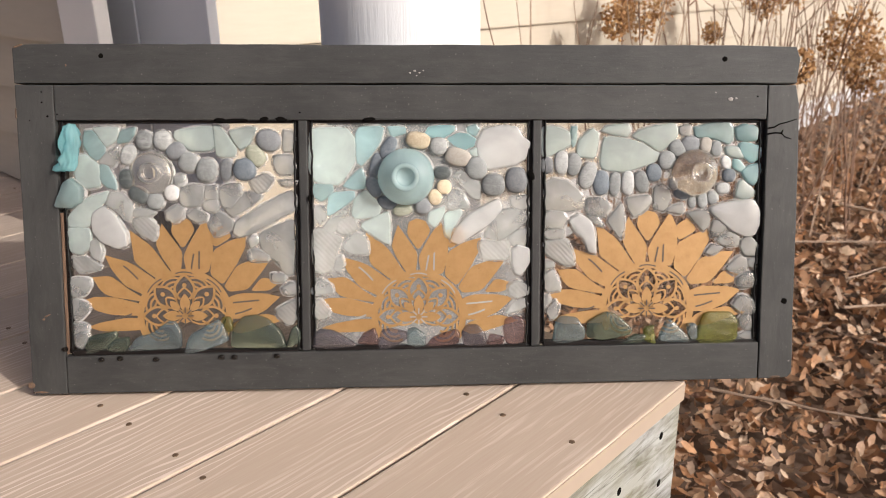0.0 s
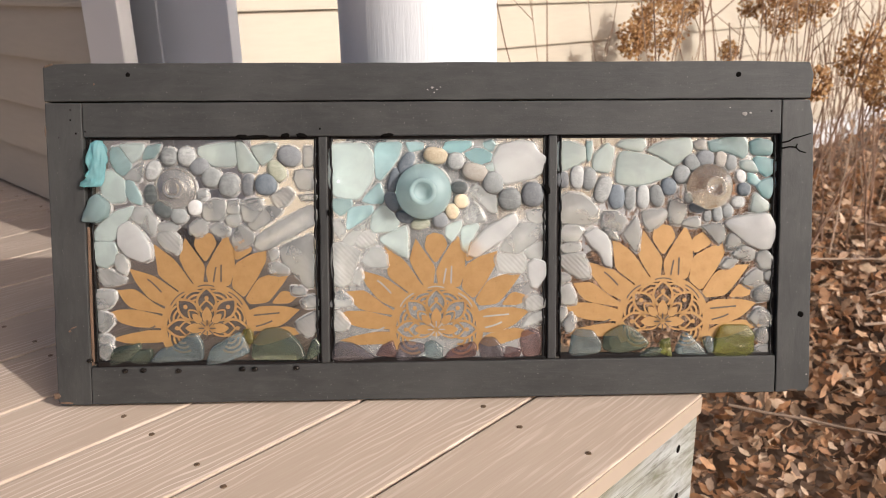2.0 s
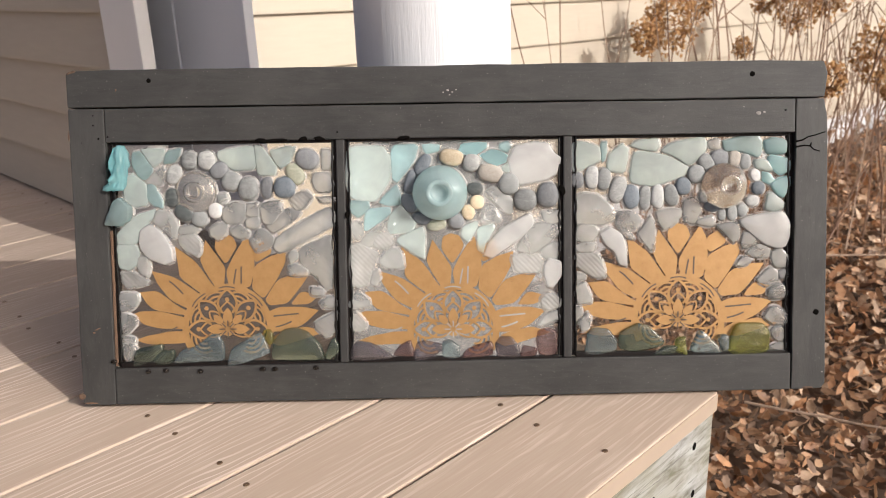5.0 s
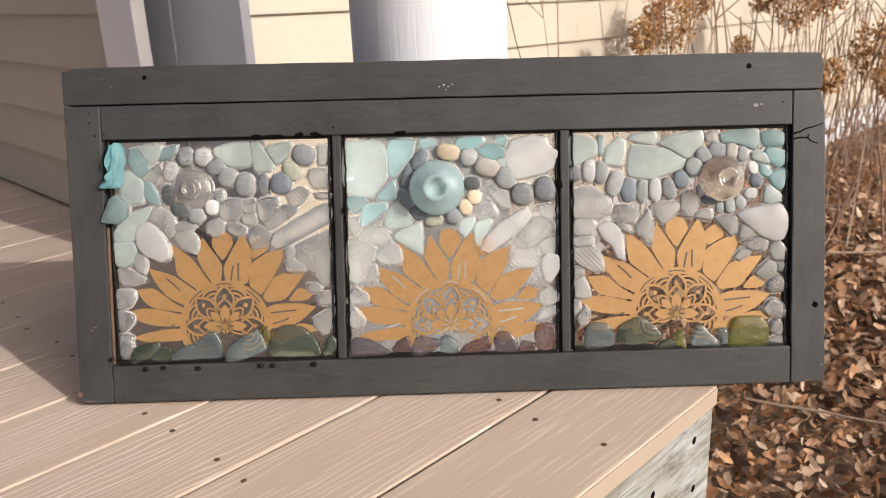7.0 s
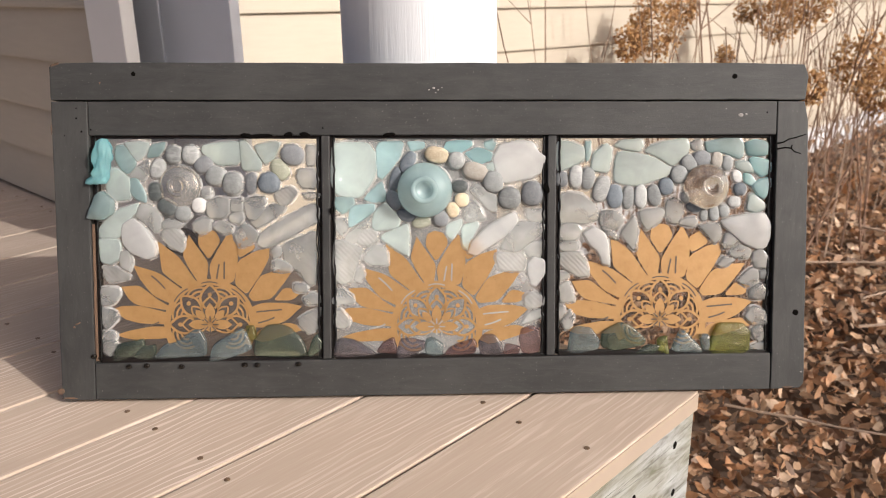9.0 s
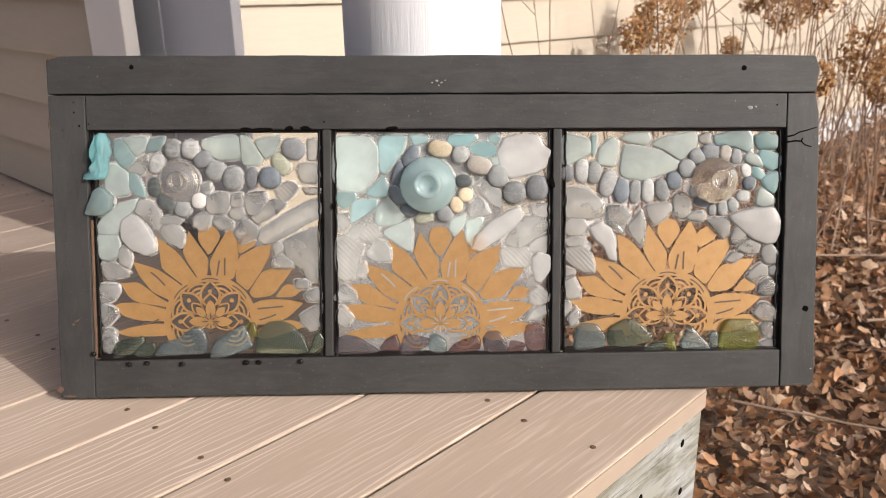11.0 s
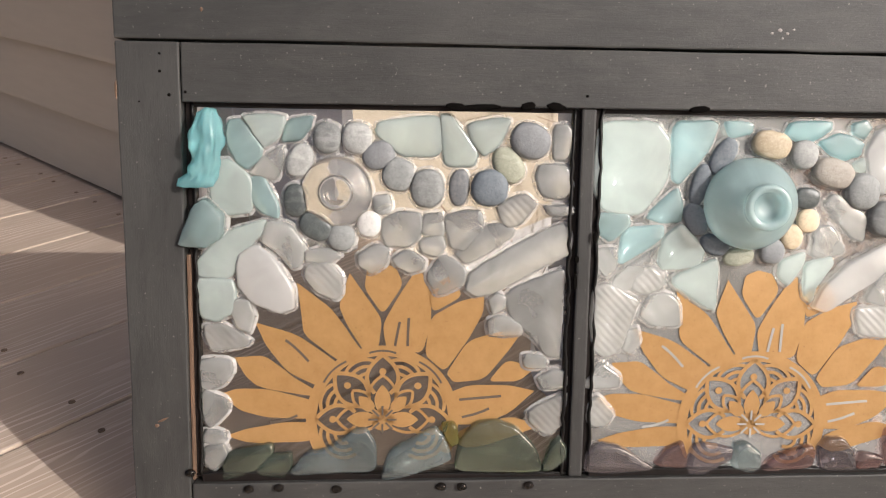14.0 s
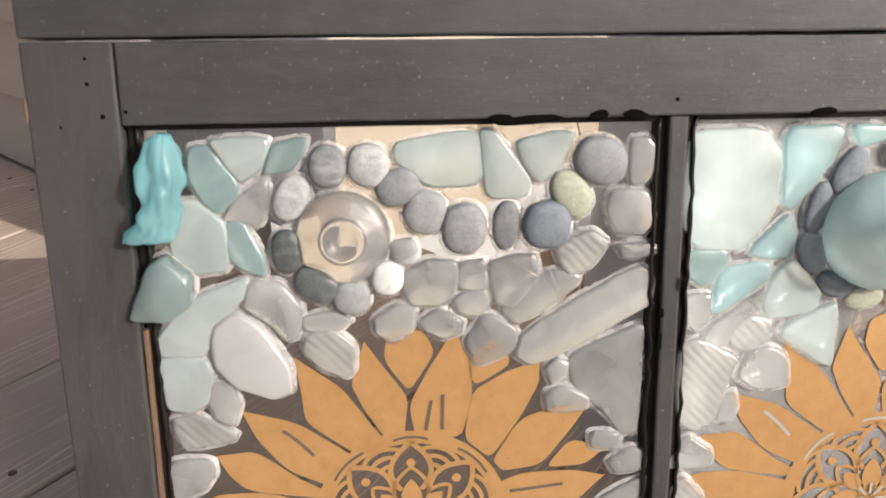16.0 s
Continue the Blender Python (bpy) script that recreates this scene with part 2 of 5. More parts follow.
def pebble_mat(name, colour, fleck, rough=0.6):
    m, nt, p = nodes_of(name)
    n = noise_at(nt, coords(nt), 160, 5, 0.7)
    band = noise_at(nt, coords(nt, (1, 1, 3)), 45, 3, 0.5, 1.5)
    r = random_of(nt)
    base = ramp(nt, r, (0.0, [x * 0.72 for x in colour]), (1.0, [min(1, x * 1.25) for x in colour]))
    c = blend(nt, ramp(nt, n, (0.45, 0.0), (0.72, 0.35)), base, fleck)
    c = blend(nt, ramp(nt, band, (0.55, 0.0), (0.72, 0.4)), c, fleck)
    speck = noise_at(nt, coords(nt), 620, 3, 0.6)
    c = blend(nt, ramp(nt, speck, (0.52, 0.0), (0.70, 0.28)), c, [x * 0.35 for x in colour])
    c = blend(nt, ramp(nt, speck, (0.30, 0.22), (0.44, 0.0)), c, fleck)
    nt.links.new(c, p.inputs["Base Color"])
    p.inputs["Roughness"].default_value = rough
    bump(nt, blend(nt, 0.5, n, speck), 0.45, 0.0009, p)
    return m


STONE = {
    "grey": pebble_mat("grey_pebble", (0.20, 0.208, 0.205), (0.34, 0.345, 0.335)),
    "blue": pebble_mat("slate_blue_pebble", (0.12, 0.14, 0.16), (0.22, 0.24, 0.26)),
    "dark": pebble_mat("dark_pebble", (0.075, 0.085, 0.085), (0.17, 0.18, 0.17), 0.35),
    "mauve": pebble_mat("mauve_grey_pebble", (0.165, 0.172, 0.18), (0.26, 0.265, 0.265)),
    "light": pebble_mat("pale_grey_pebble", (0.31, 0.315, 0.305), (0.54, 0.54, 0.52)),
    "snow": pebble_mat("white_pebble", (0.42, 0.415, 0.40), (0.66, 0.65, 0.63)),
    "cream": pebble_mat("cream_pebble", (0.54, 0.44, 0.30), (0.68, 0.60, 0.46)),
    "tan": pebble_mat("tan_pebble", (0.33, 0.30, 0.26), (0.42, 0.40, 0.36)),
    "moss": pebble_mat("greenish_pebble", (0.37, 0.38, 0.29), (0.48, 0.48, 0.40)),
}


def gold_mat():
    m, nt, p = nodes_of("gold_paint")
    n = noise_at(nt, coords(nt), 90, 5, 0.7)
    s = noise_at(nt, coords(nt), 900, 3, 0.6)
    c = blend(nt, ramp(nt, n, (0.3, 0.0), (0.75, 1.0)), (0.40, 0.225, 0.082), (0.48, 0.285, 0.115))
    c = blend(nt, ramp(nt, s, (0.7, 0.0), (0.8, 0.5)), c, (0.54, 0.40, 0.24))
    worn = noise_at(nt, coords(nt), 520, 4, 0.7)
    c = blend(nt, ramp(nt, worn, (0.24, 0.75), (0.36, 0.0)), c, (0.13, 0.085, 0.045))
    nt.links.new(c, p.inputs["Base Color"])
    p.inputs["Roughness"].default_value, p.inputs["Metallic"].default_value = 0.42, 0.45
    p.inputs["Coat Weight"].default_value, p.inputs["Coat Roughness"].default_value = 0.6, 0.06
    bump(nt, n, 0.15, 0.0015, p)
    return m


GOLD = gold_mat()
# opaque line; the lit column seen through bare glass is in its colour
VEINLIT = plain("stencil_line_lit_from_behind", (0.34, 0.33, 0.305), 0.3)
VEIN = plain("bare_stencil_line", (0.10, 0.075, 0.055), 0.4)


def island_mat(name, colours, rough=0.8, see_through=0.0):
    m, nt, p = nodes_of(name)
    r = nt.nodes.new("ShaderNodeNewGeometry").outputs["Random Per Island"]
    c = ramp(nt, r, *[(i / (len(colours) - 1), q) for i, q in enumerate(colours)])
    n = noise_at(nt, coords(nt), 60, 4)
    c = blend(nt, ramp(nt, n, (0.3, 0.0), (0.7, 0.5)), c, [x * 0.55 for x in colours[0]])
    nt.links.new(c, p.inputs["Base Color"])
    p.inputs["Roughness"].default_value = rough
    if see_through:
        tl = nt.nodes.new("ShaderNodeBsdfTranslucent")
        nt.links.new(c, tl.inputs[0])
        mx = nt.nodes.new("ShaderNodeMixShader")
        mx.inputs[0].default_value = see_through
        nt.links.new(p.outputs[0], mx.inputs[1])
        nt.links.new(tl.outputs[0], mx.inputs[2])
        nt.links.new(mx.outputs[0], nt.nodes["Material Output"].inputs[0])
    return m


LEAF = island_mat("dead_leaves", [(0.17, 0.085, 0.045), (0.66, 0.43, 0.26), (0.36, 0.18, 0.085), (0.74, 0.55, 0.38), (0.09, 0.045, 0.028), (0.55, 0.28, 0.13), (0.46, 0.29, 0.17)], 0.6, 0.2)
FLORET = island_mat("dry_florets", [(0.36, 0.19, 0.07), (0.55, 0.34, 0.15), (0.26, 0.12, 0.05), (0.46, 0.26, 0.10)], 0.8, 0.3)
STEM = plain("dry_stem", (0.20, 0.12, 0.08), 0.8, vary=0.4, scale=30)
STEMPALE = plain("pale_dry_stem", (0.30, 0.215, 0.155), 0.8, vary=0.3, scale=30)
SOIL = plain("dark_soil", (0.085, 0.052, 0.033), 0.95, vary=0.5, scale=14, relief=0.01)


# ---- building helpers ----
def link(name, bm, material, parent=None, label="", smooth=False):
    me = bpy.data.meshes.new(name)
    bm.normal_update()
    bm.to_mesh(me)
    bm.free()
    me.materials.append(material)
    if smooth:
        me.polygons.foreach_set("use_smooth", [True] * len(me.polygons))
    ob = new(name, me)
    ob.parent = parent
    if label:
        ob["label"] = label
    return ob


part = link


def empty(name, m=None):
    ob = new(name)
    ob.empty_display_size = 0.05
    if m is not None:
        ob.matrix_world = m
    return ob


def box(bm, x0, x1, y0, y1, z0, z1, bevel=0.0, segments=2):
    r = bmesh.ops.create_cube(bm, size=1.0, matrix=Matrix.Translation(((x0 + x1) / 2, (y0 + y1) / 2, (z0 + z1) / 2)) @ Matrix.Diagonal((x1 - x0, y1 - y0, z1 - z0, 1)))
    if bevel:
        es = list({e for v in r["verts"] for e in v.link_edges})
        bmesh.ops.bevel(bm, geom=es, offset=bevel, segments=segments, affect="EDGES", profile=0.6)
    return bm


def prism(poly, y0, y1, bevel=0.0012, wobble=0.0, step=0.02):
    """A board with the outline poly (x, z), from depth y0 to y1, its edges a little worn."""
    pts = []
    for (ax, az), (bx, bz) in zip(poly, poly[1:] + poly[:1]):
        k = max(1, int(math.hypot(bx - ax, bz - az) / step)) if wobble else 1
        for i in range(k):
            f = i / k
            d = wobble * noise.noise((ax * 31 + i * 0.61, az * 17, 3.3)) if i else 0
            nx, nz = bz - az, ax - bx
            l = math.hypot(nx, nz)
            pts.append((ax + (bx - ax) * f + d * nx / l, az + (bz - az) * f + d * nz / l))
    bm = bmesh.new()
    front = [bm.verts.new((x, y0, z)) for x, z in pts]
    face = bm.faces.new(front)
    g = bmesh.ops.extrude_face_region(bm, geom=[face])
    bmesh.ops.translate(bm, verts=[v for v in g["geom"] if isinstance(v, bmesh.types.BMVert)], vec=(0, y1 - y0, 0))
    bmesh.ops.recalc_face_normals(bm, faces=bm.faces)
    if bevel:
        es = [e for e in bm.edges if e.calc_face_angle(0) > 0.6]
        bmesh.ops.bevel(bm, geom=es, offset=bevel, segments=2, affect="EDGES", profile=0.6)
    return bm


def tube(bm, pts, r0, r1=None, sides=5):
    r1 = r0 if r1 is None else r1
    rings = []
    for i, p in enumerate(pts):
        p = Vector(p)
        d = (Vector(pts[min(i + 1, len(pts) - 1)]) - Vector(pts[max(i - 1, 0)])).normalized()
        u = d.orthogonal().normalized()
        w = d.cross(u)
        r = r0 + (r1 - r0) * i / (len(pts) - 1)
        rings.append([bm.verts.new(p + r * (math.cos(a) * u + math.sin(a) * w)) for a in (2 * math.pi * k / sides for k in range(sides))])
    for a, b in zip(rings, rings[1:]):
        for k in range(sides):
            bm.faces.new((a[k], a[(k + 1) % sides], b[(k + 1) % sides], b[k]))
    bm.faces.new(rings[0][::-1])
    bm.faces.new(rings[-1])


# ---- ground ----
GROUND = -0.36
bm = bmesh.new()
bmesh.ops.create_grid(bm, x_segments=90, y_segments=90, size=1.0)
for v in bm.verts:
    r = max(abs(v.co.x), abs(v.co.y))
    v.co *= 6 if r < 0.9 else 6 + (r - 0.9) * 9000
    v.co.z = GROUND - 0.02 + 0.03 * noise.noise(v.co * 1.3)
tagged(link("ground", bm, SOIL), "dark soil and leaf litter ground beside the deck", "ground", kind="structure")

# ---- deck ----
deck = tagged(empty("deck", HOUSE), "tan composite deck boards with grain and screws", "deck", kind="structure")
PITCH, EDGE, END = 0.139, -0.541, 0.408


def plank_mesh(length):
    bm = bmesh.new()
    box(bm, -length, 0, 0.0, PITCH - 0.0045, -0.025, 0, 0.0022)
    me = bpy.data.meshes.new("plank")
    bm.to_mesh(me)
    bm.free()
    me.materials.append(DECK)
    return me


LONG, SHORT = plank_mesh(3.6), plank_mesh(3.452)
for i in range(24):
    y = EDGE + PITCH * i
    ob = new("plank", LONG if y < 0.27 else SHORT)
    ob.parent, ob.location = deck, (END if y < 0.27 else 0.2605, y, 0.0)
bm = bmesh.new()
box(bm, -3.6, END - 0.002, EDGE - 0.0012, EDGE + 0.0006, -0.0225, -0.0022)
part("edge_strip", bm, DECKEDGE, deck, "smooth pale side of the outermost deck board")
bm = bmesh.new()
box(bm, -3.6, END - 0.004, EDGE + 0.0015, EDGE + 0.041, -0.262, -0.0255, 0.002)
part("rim_joist", bm, RIM, deck, "weathered greyish white timber rim joist")
bm = bmesh.new()
box(bm, END - 0.044, END - 0.0045, EDGE + 0.0415, 0.38, -0.262, -0.0255, 0.002)
part("end_joist", bm, RIM, deck)
bm = bmesh.new()
box(bm, END - 0.14, END - 0.055, EDGE + 0.045, EDGE + 0.13, GROUND - 0.1, -0.026, 0.003)
part("post", bm, RIM, deck)

bm = bmesh.new()
bmesh.ops.create_cone(bm, segments=12, radius1=0.0034, radius2=0.0029, depth=0.0016, cap_ends=True)
bmesh.ops.translate(bm, verts=bm.verts, vec=(0, 0, -0.0001))
box(bm, -0.0024, 0.0024, -0.0005, 0.0005, 0.0002, 0.00085)
SCREW = bpy.data.meshes.new("screw")
bm.to_mesh(SCREW)
bm.free()
SCREW.materials.append(RUST)
for k in range(6):
    bx = 0.222 - 0.27 * k
    for i in range(14):
        g = EDGE + PITCH * i
        for off in (0.027, PITCH - 0.030):
            s = new("screw", SCREW)
            s.parent = deck
            s.location = (bx + random.uniform(-0.006, 0.006), g + off + random.uniform(-0.003, 0.003), 0.0)
            s.rotation_euler = (0, 0, random.uniform(0, 3))
# bolt holes of the rim joist: flat domes, the shade inside is their colour
for x, z in ((END - 0.045, -0.05), (END - 0.04, -0.115), (END - 0.13, -0.075), (END - 0.14, -0.135)):
    bm = bmesh.new()
    bmesh.ops.create_uvsphere(bm, u_segments=10, v_segments=6, radius=0.0042)
    for v in bm.verts:
        v.co = (v.co.x + x, v.co.y * 0.2 + EDGE + 0.0015, v.co.z * 1.2 + z)
    part("bolt_hole", bm, HOLE, deck)

# ---- house walls ----
WALL_X, WALL_Y = 0.25, 0.405


def siding(name, label, along, start, stop, z0, z1, first, LAP):
    """Lapped clapboards; along 'y': the wall faces -x at WALL_X, along 'x': it faces -y at WALL_Y."""
    wall = tagged(empty(name, HOUSE), label, "wall", kind="structure")
    bm = bmesh.new()
    if along == "y":
        box(bm, WALL_X + 0.012, WALL_X + 0.028, start, stop, z0, z1)
    else:
        box(bm, start, stop, WALL_Y + 0.012, WALL_Y + 0.13, z0, z1)
    part("wall_core", bm, SIDING, wall)
    bm = bmesh.new()
    outline = [(0.0115, -0.0), (0.0, 0.0), (0.0, 0.006), (0.0105, LAP + 0.004), (0.0115, LAP + 0.004)]
    a, b = [], []
    for d, z in outline:
        if along == "y":
            a.append(bm.verts.new((WALL_X + d, start, z)))
            b.append(bm.verts.new((WALL_X + d, stop, z)))
        else:
            a.append(bm.verts.new((start, WALL_Y + d, z)))
            b.append(bm.verts.new((stop, WALL_Y + d, z)))
    for i in range(len(a)):
        j = (i + 1) % len(a)
        bm.faces.new((a[i], a[j], b[j], b[i]))
    bm.faces.new(a)
    bm.faces.new(b)
    bmesh.ops.recalc_face_normals(bm, faces=bm.faces)
    me = bpy.data.meshes.new("clapboard")
    bm.to_mesh(me)
    bm.free()
    me.materials.append(SIDING)
    z = first
    while z < z1 - LAP:
        ob = new("clapboard", me)
        ob.parent, ob.location = wall, (0, 0, z)
        z += LAP
    return wall


siding("wall_side", "cream clapboard house wall in shade", "y", 0.535, 4.5, 0.0, 2.6, 0.008, 0.1005)
back_wall = siding("wall_back", "cream clapboard house wall in full sun", "x", 0.445, 7.5, -0.16, 2.6, 0.406 - 5 * 0.104, 0.104)
# its courses fall a little away from the corner
back_wall.matrix_world = HOUSE @ pose(0, 0, 0, 0, 1.35, 0)
bm = bmesh.new()
box(bm, 0.40, 7.5, WALL_Y + 0.02, WALL_Y + 0.14, GROUND - 0.2, 0.02)
tagged(link("foundation", bm, FOUNDATION), "pale painted house foundation under the siding", "foundation", kind="structure").matrix_world = HOUSE
# the white corner board of the side wall, and the moulded casing that stands out beside it in shade
corner = tagged(empty("corner_trim", HOUSE), "white corner board and casing of the house in shade", "trim", kind="structure")
bm = bmesh.new()
box(bm, 0.238, 0.262, 0.402, 0.534, 0.0, 2.6, 0.003)
part("corner_board", bm, WHITEPAINT, corner)
for y0, y1, x in ((0.246, 0.470, 0.3415), (0.473, 0.572, 0.3400), (0.575, 0.640, 0.3385)):
    bm = bmesh.new()
    box(bm, x, 0.3595, y0, y1, 0.004, 2.6, 0.002)
    part("casing_board", bm, DOORPAINT, corner)

# ---- porch column ----
column = tagged(empty("porch_column", Matrix.Translation((0.361, 0.137, 0.0))), "round white painted porch column on the deck", "column")
bm = bmesh.new()
bmesh.ops.create_cone(bm, segments=72, radius1=0.096, radius2=0.092, depth=2.5, cap_ends=False, matrix=Matrix.Translation((0, 0, 1.3)))
part("shaft", bm, COLUMN, column, smooth=True)
bm = bmesh.new()
bmesh.ops.create_cone(bm, segments=72, radius1=0.106, radius2=0.106, depth=0.03, cap_ends=True, matrix=Matrix.Translation((0, 0, 0.036)))
bmesh.ops.bevel(bm, geom=list(bm.edges), offset=0.006, segments=3, affect="EDGES")
part("base_ring", bm, COLUMN, column)
bm = bmesh.new()
bmesh.ops.create_cone(bm, segments=72, radius1=0.108, radius2=0.108, depth=0.02, cap_ends=True, matrix=Matrix.Translation((0, 0, 0.0105)))
part("plinth", bm, COLUMN, column)

# ---- the picture window ----
window = tagged(empty("mosaic_artwork", SASH), "old charcoal painted sash framing three sea glass sunflower mosaics", "artwork")
THICK = 0.028
part("top_board", prism([(-0.0418, 0.0016), (0.7865, 0.0016), (0.7895, 0.027), (0.7850, 0.0400), (0.718, 0.0416), (0.30, 0.0416), (0.0085, 0.0425), (-0.030, 0.0416), (-0.0423, 0.0380)], 0.0, THICK, 0.0012, 0.0007), PAINT_ALONG, window, "charcoal painted upper board with worn edges")
part("top_rail", prism([(-0.0008, -0.0370), (0.7555, -0.0362), (0.7555, 0.0), (-0.0008, 0.0)], 0.0003, THICK, 0.0010, 0.0004), PAINT_ALONG, window)
part("bottom_rail", prism([(-0.0008, -0.3325), (0.7555, -0.3198), (0.7555, -0.279), (-0.0008, -0.291)], 0.0003, THICK, 0.0012, 0.0005), PAINT_ALONG, window)
part("stile", prism([(-0.0388, -0.329), (-0.0355, -0.3332), (-0.0016, -0.3326), (-0.0016, 0.0), (-0.0416, 0.0), (-0.0403, -0.146)], 0.0, THICK, 0.0012, 0.0008), PAINT_UP, window)
part("stile", prism([(0.7565, -0.320), (0.789, -0.3185), (0.7935, -0.313), (0.7915, -0.10), (0.7900, -0.020), (0.7860, 0.0), (0.7565, 0.0)], 0.0, THICK, 0.0012, 0.0008), PAINT_UP, window)
part("muntin", prism([(0.2545, -0.2865), (0.2640, -0.2860), (0.2640, -0.0366), (0.2545, -0.0366)], 0.0022, THICK - 0.002, 0.0014, 0.0004), PAINT_UP, window)
part("muntin", prism([(0.5050, -0.2825), (0.5145, -0.2820), (0.5145, -0.0364), (0.5050, -0.0364)], 0.0022, THICK - 0.002, 0.0014, 0.0004), PAINT_UP, window)
# ---- the three mosaics: panes of clear glass with sea glass, pebbles, bottle tops and a gold sunflower ----
FACE = 0.0095            # depth of the panes' front


class Pane:
    def __init__(self, x0, x1, z0, z1, haze):
        self.box = (x0, x1, z0, z1)
        bm = bmesh.new()
        box(bm, x0 - 0.002, x1 + 0.002, FACE, FACE + 0.003, z0 - 0.002, z1 + 0.002)
        self.ob = part("glass_pane", bm, clear_glass("clear_pane", (0.90, 0.89, 0.87), haze, milk=(0.70, 0.69, 0.66) if haze > 0.2 else (0.56, 0.46, 0.37)), window, "clear glass pane with sea glass glued on")
        self.glass, self.stones = [], []
        # dark glazing beads round the opening
        for name, a in (("bead", (x0 - 0.0012, x0 + 0.0036, 0.0060, FACE + 0.006, z0, z1)), ("bead", (x1 - 0.0036, x1 + 0.0012, 0.0060, FACE + 0.006, z0, z1)),
                        ("bead", (x0 + 0.0037, x1 - 0.0037, 0.0050, FACE + 0.006, z1 - 0.0024, z1 + 0.002)), ("bead", (x0 + 0.0037, x1 - 0.0037, 0.0040, FACE + 0.006, z0 - 0.004, z0 + 0.0032))):
            b = bmesh.new()
            box(b, *a, 0.0006)
            part(name, b, BEAD, window)
        # black sealant squeezed out along the edges of the pane
        rng = random.Random(int(x0 * 1000) + 5)
        for a, b in (((x0 + 0.0034, z0), (x0 + 0.0034, z1)), ((x1 - 0.0034, z0), (x1 - 0.0034, z1)), ((x0, z0 + 0.0030), (x1, z0 + 0.0030))):
            pts = []
            for k in range(41):
                f = k / 40
                pts.append((a[0] + (b[0] - a[0]) * f + rng.uniform(-0.0009, 0.0009), 0.0052 + rng.uniform(-0.0006, 0.0006), a[1] + (b[1] - a[1]) * f + rng.uniform(-0.0009, 0.0009)))
            bm = bmesh.new()
            tube(bm, pts, 0.0012, 0.0012)
            part("sealant_bead", bm, BLACK, window, "uneven glossy black sealant", smooth=True)


# the middle pane's strong pale haze paints in brightness from the lit column behind
ONE, TWO, THREE = Pane(0.001, 0.2535, -0.2885, -0.0372, 0.045), Pane(0.265, 0.504, -0.2845, -0.0370, 0.26), Pane(0.5155, 0.7545, -0.2805, -0.0368, 0.015)


def rounded(pts, passes=2, cut=0.22, keep=()):
    """The closed outline pts with its corners cut round, but for those named in keep."""
    marks = [(p, i in keep) for i, p in enumerate(pts)]
    for _ in range(passes):
        out = []
        for i, (p, sharp) in enumerate(marks):
            if sharp:
                out.append((p, True))
                continue
            a, b = marks[i - 1][0], marks[(i + 1) % len(marks)][0]
            out.append(((p[0] + (a[0] - p[0]) * cut, p[1] + (a[1] - p[1]) * cut), False))
            out.append(((p[0] + (b[0] - p[0]) * cut, p[1] + (b[1] - p[1]) * cut), False))
        marks = out
    return [p for p, _ in marks]


def middle(pts):
    return (sum(x for x, _ in pts) / len(pts), sum(z for _, z in pts) / len(pts))


def grown(pts, by):
    """The outline pts, spread from its middle."""
    mx, mz = middle(pts)
    out = []
    for x, z in pts:
        f = 1 + by / math.hypot(x - mx, z - mz)
        out.append((mx + (x - mx) * f, mz + (z - mz) * f))
    return out


class Pebble:
    def __init__(self, u, v, a, b, turn, kind):
        self.u, self.v, self.a, self.b, self.kind = u, v, a, b, kind
        self.c, self.s = math.cos(radians(turn)), math.sin(radians(turn))

    def gauge(self, x, z):
        """1 on the outline of the pebble, less inside."""
        x, z = x - self.u, z - self.v
        p, q = (x * self.c + z * self.s) / self.a, (-x * self.s + z * self.c) / self.b
        return (abs(p) ** 2.3 + abs(q) ** 2.3) ** (1 / 2.3)


def shard(pane, kind, *corners):
    """A broken piece of glass, by its corners in millimetres on the sash."""
    east = pane.box[1]
    pane.glass.append((kind, [(east - 0.0008 if x * 0.001 > east - 0.0055 else x * 0.001, z * 0.001) for x, z in corners]))


def pebble(pane, u, v, a, b, turn, kind):
    pane.stones.append(Pebble(u, v, a, b, turn, kind))


def rim_of(corners):
    """The sea-worn outline of a shard, dense and a little uneven, and its middle."""
    pts = []
    ring = rounded(corners, 2, 0.14)
    for (ax, az), (bx, bz) in zip(ring, ring[1:] + ring[:1]):
        k = max(1, round(math.hypot(bx - ax, bz - az) / 0.0022))
        pts += [(ax + (bx - ax) * i / k, az + (bz - az) * i / k) for i in range(k)]
    pts = [(x + 0.0005 * noise.noise((x * 260, z * 260, 1.7)), z + 0.0005 * noise.noise((x * 260, z * 260, 9.1))) for x, z in pts]
    return grown(pts, 0.0009), middle(pts)


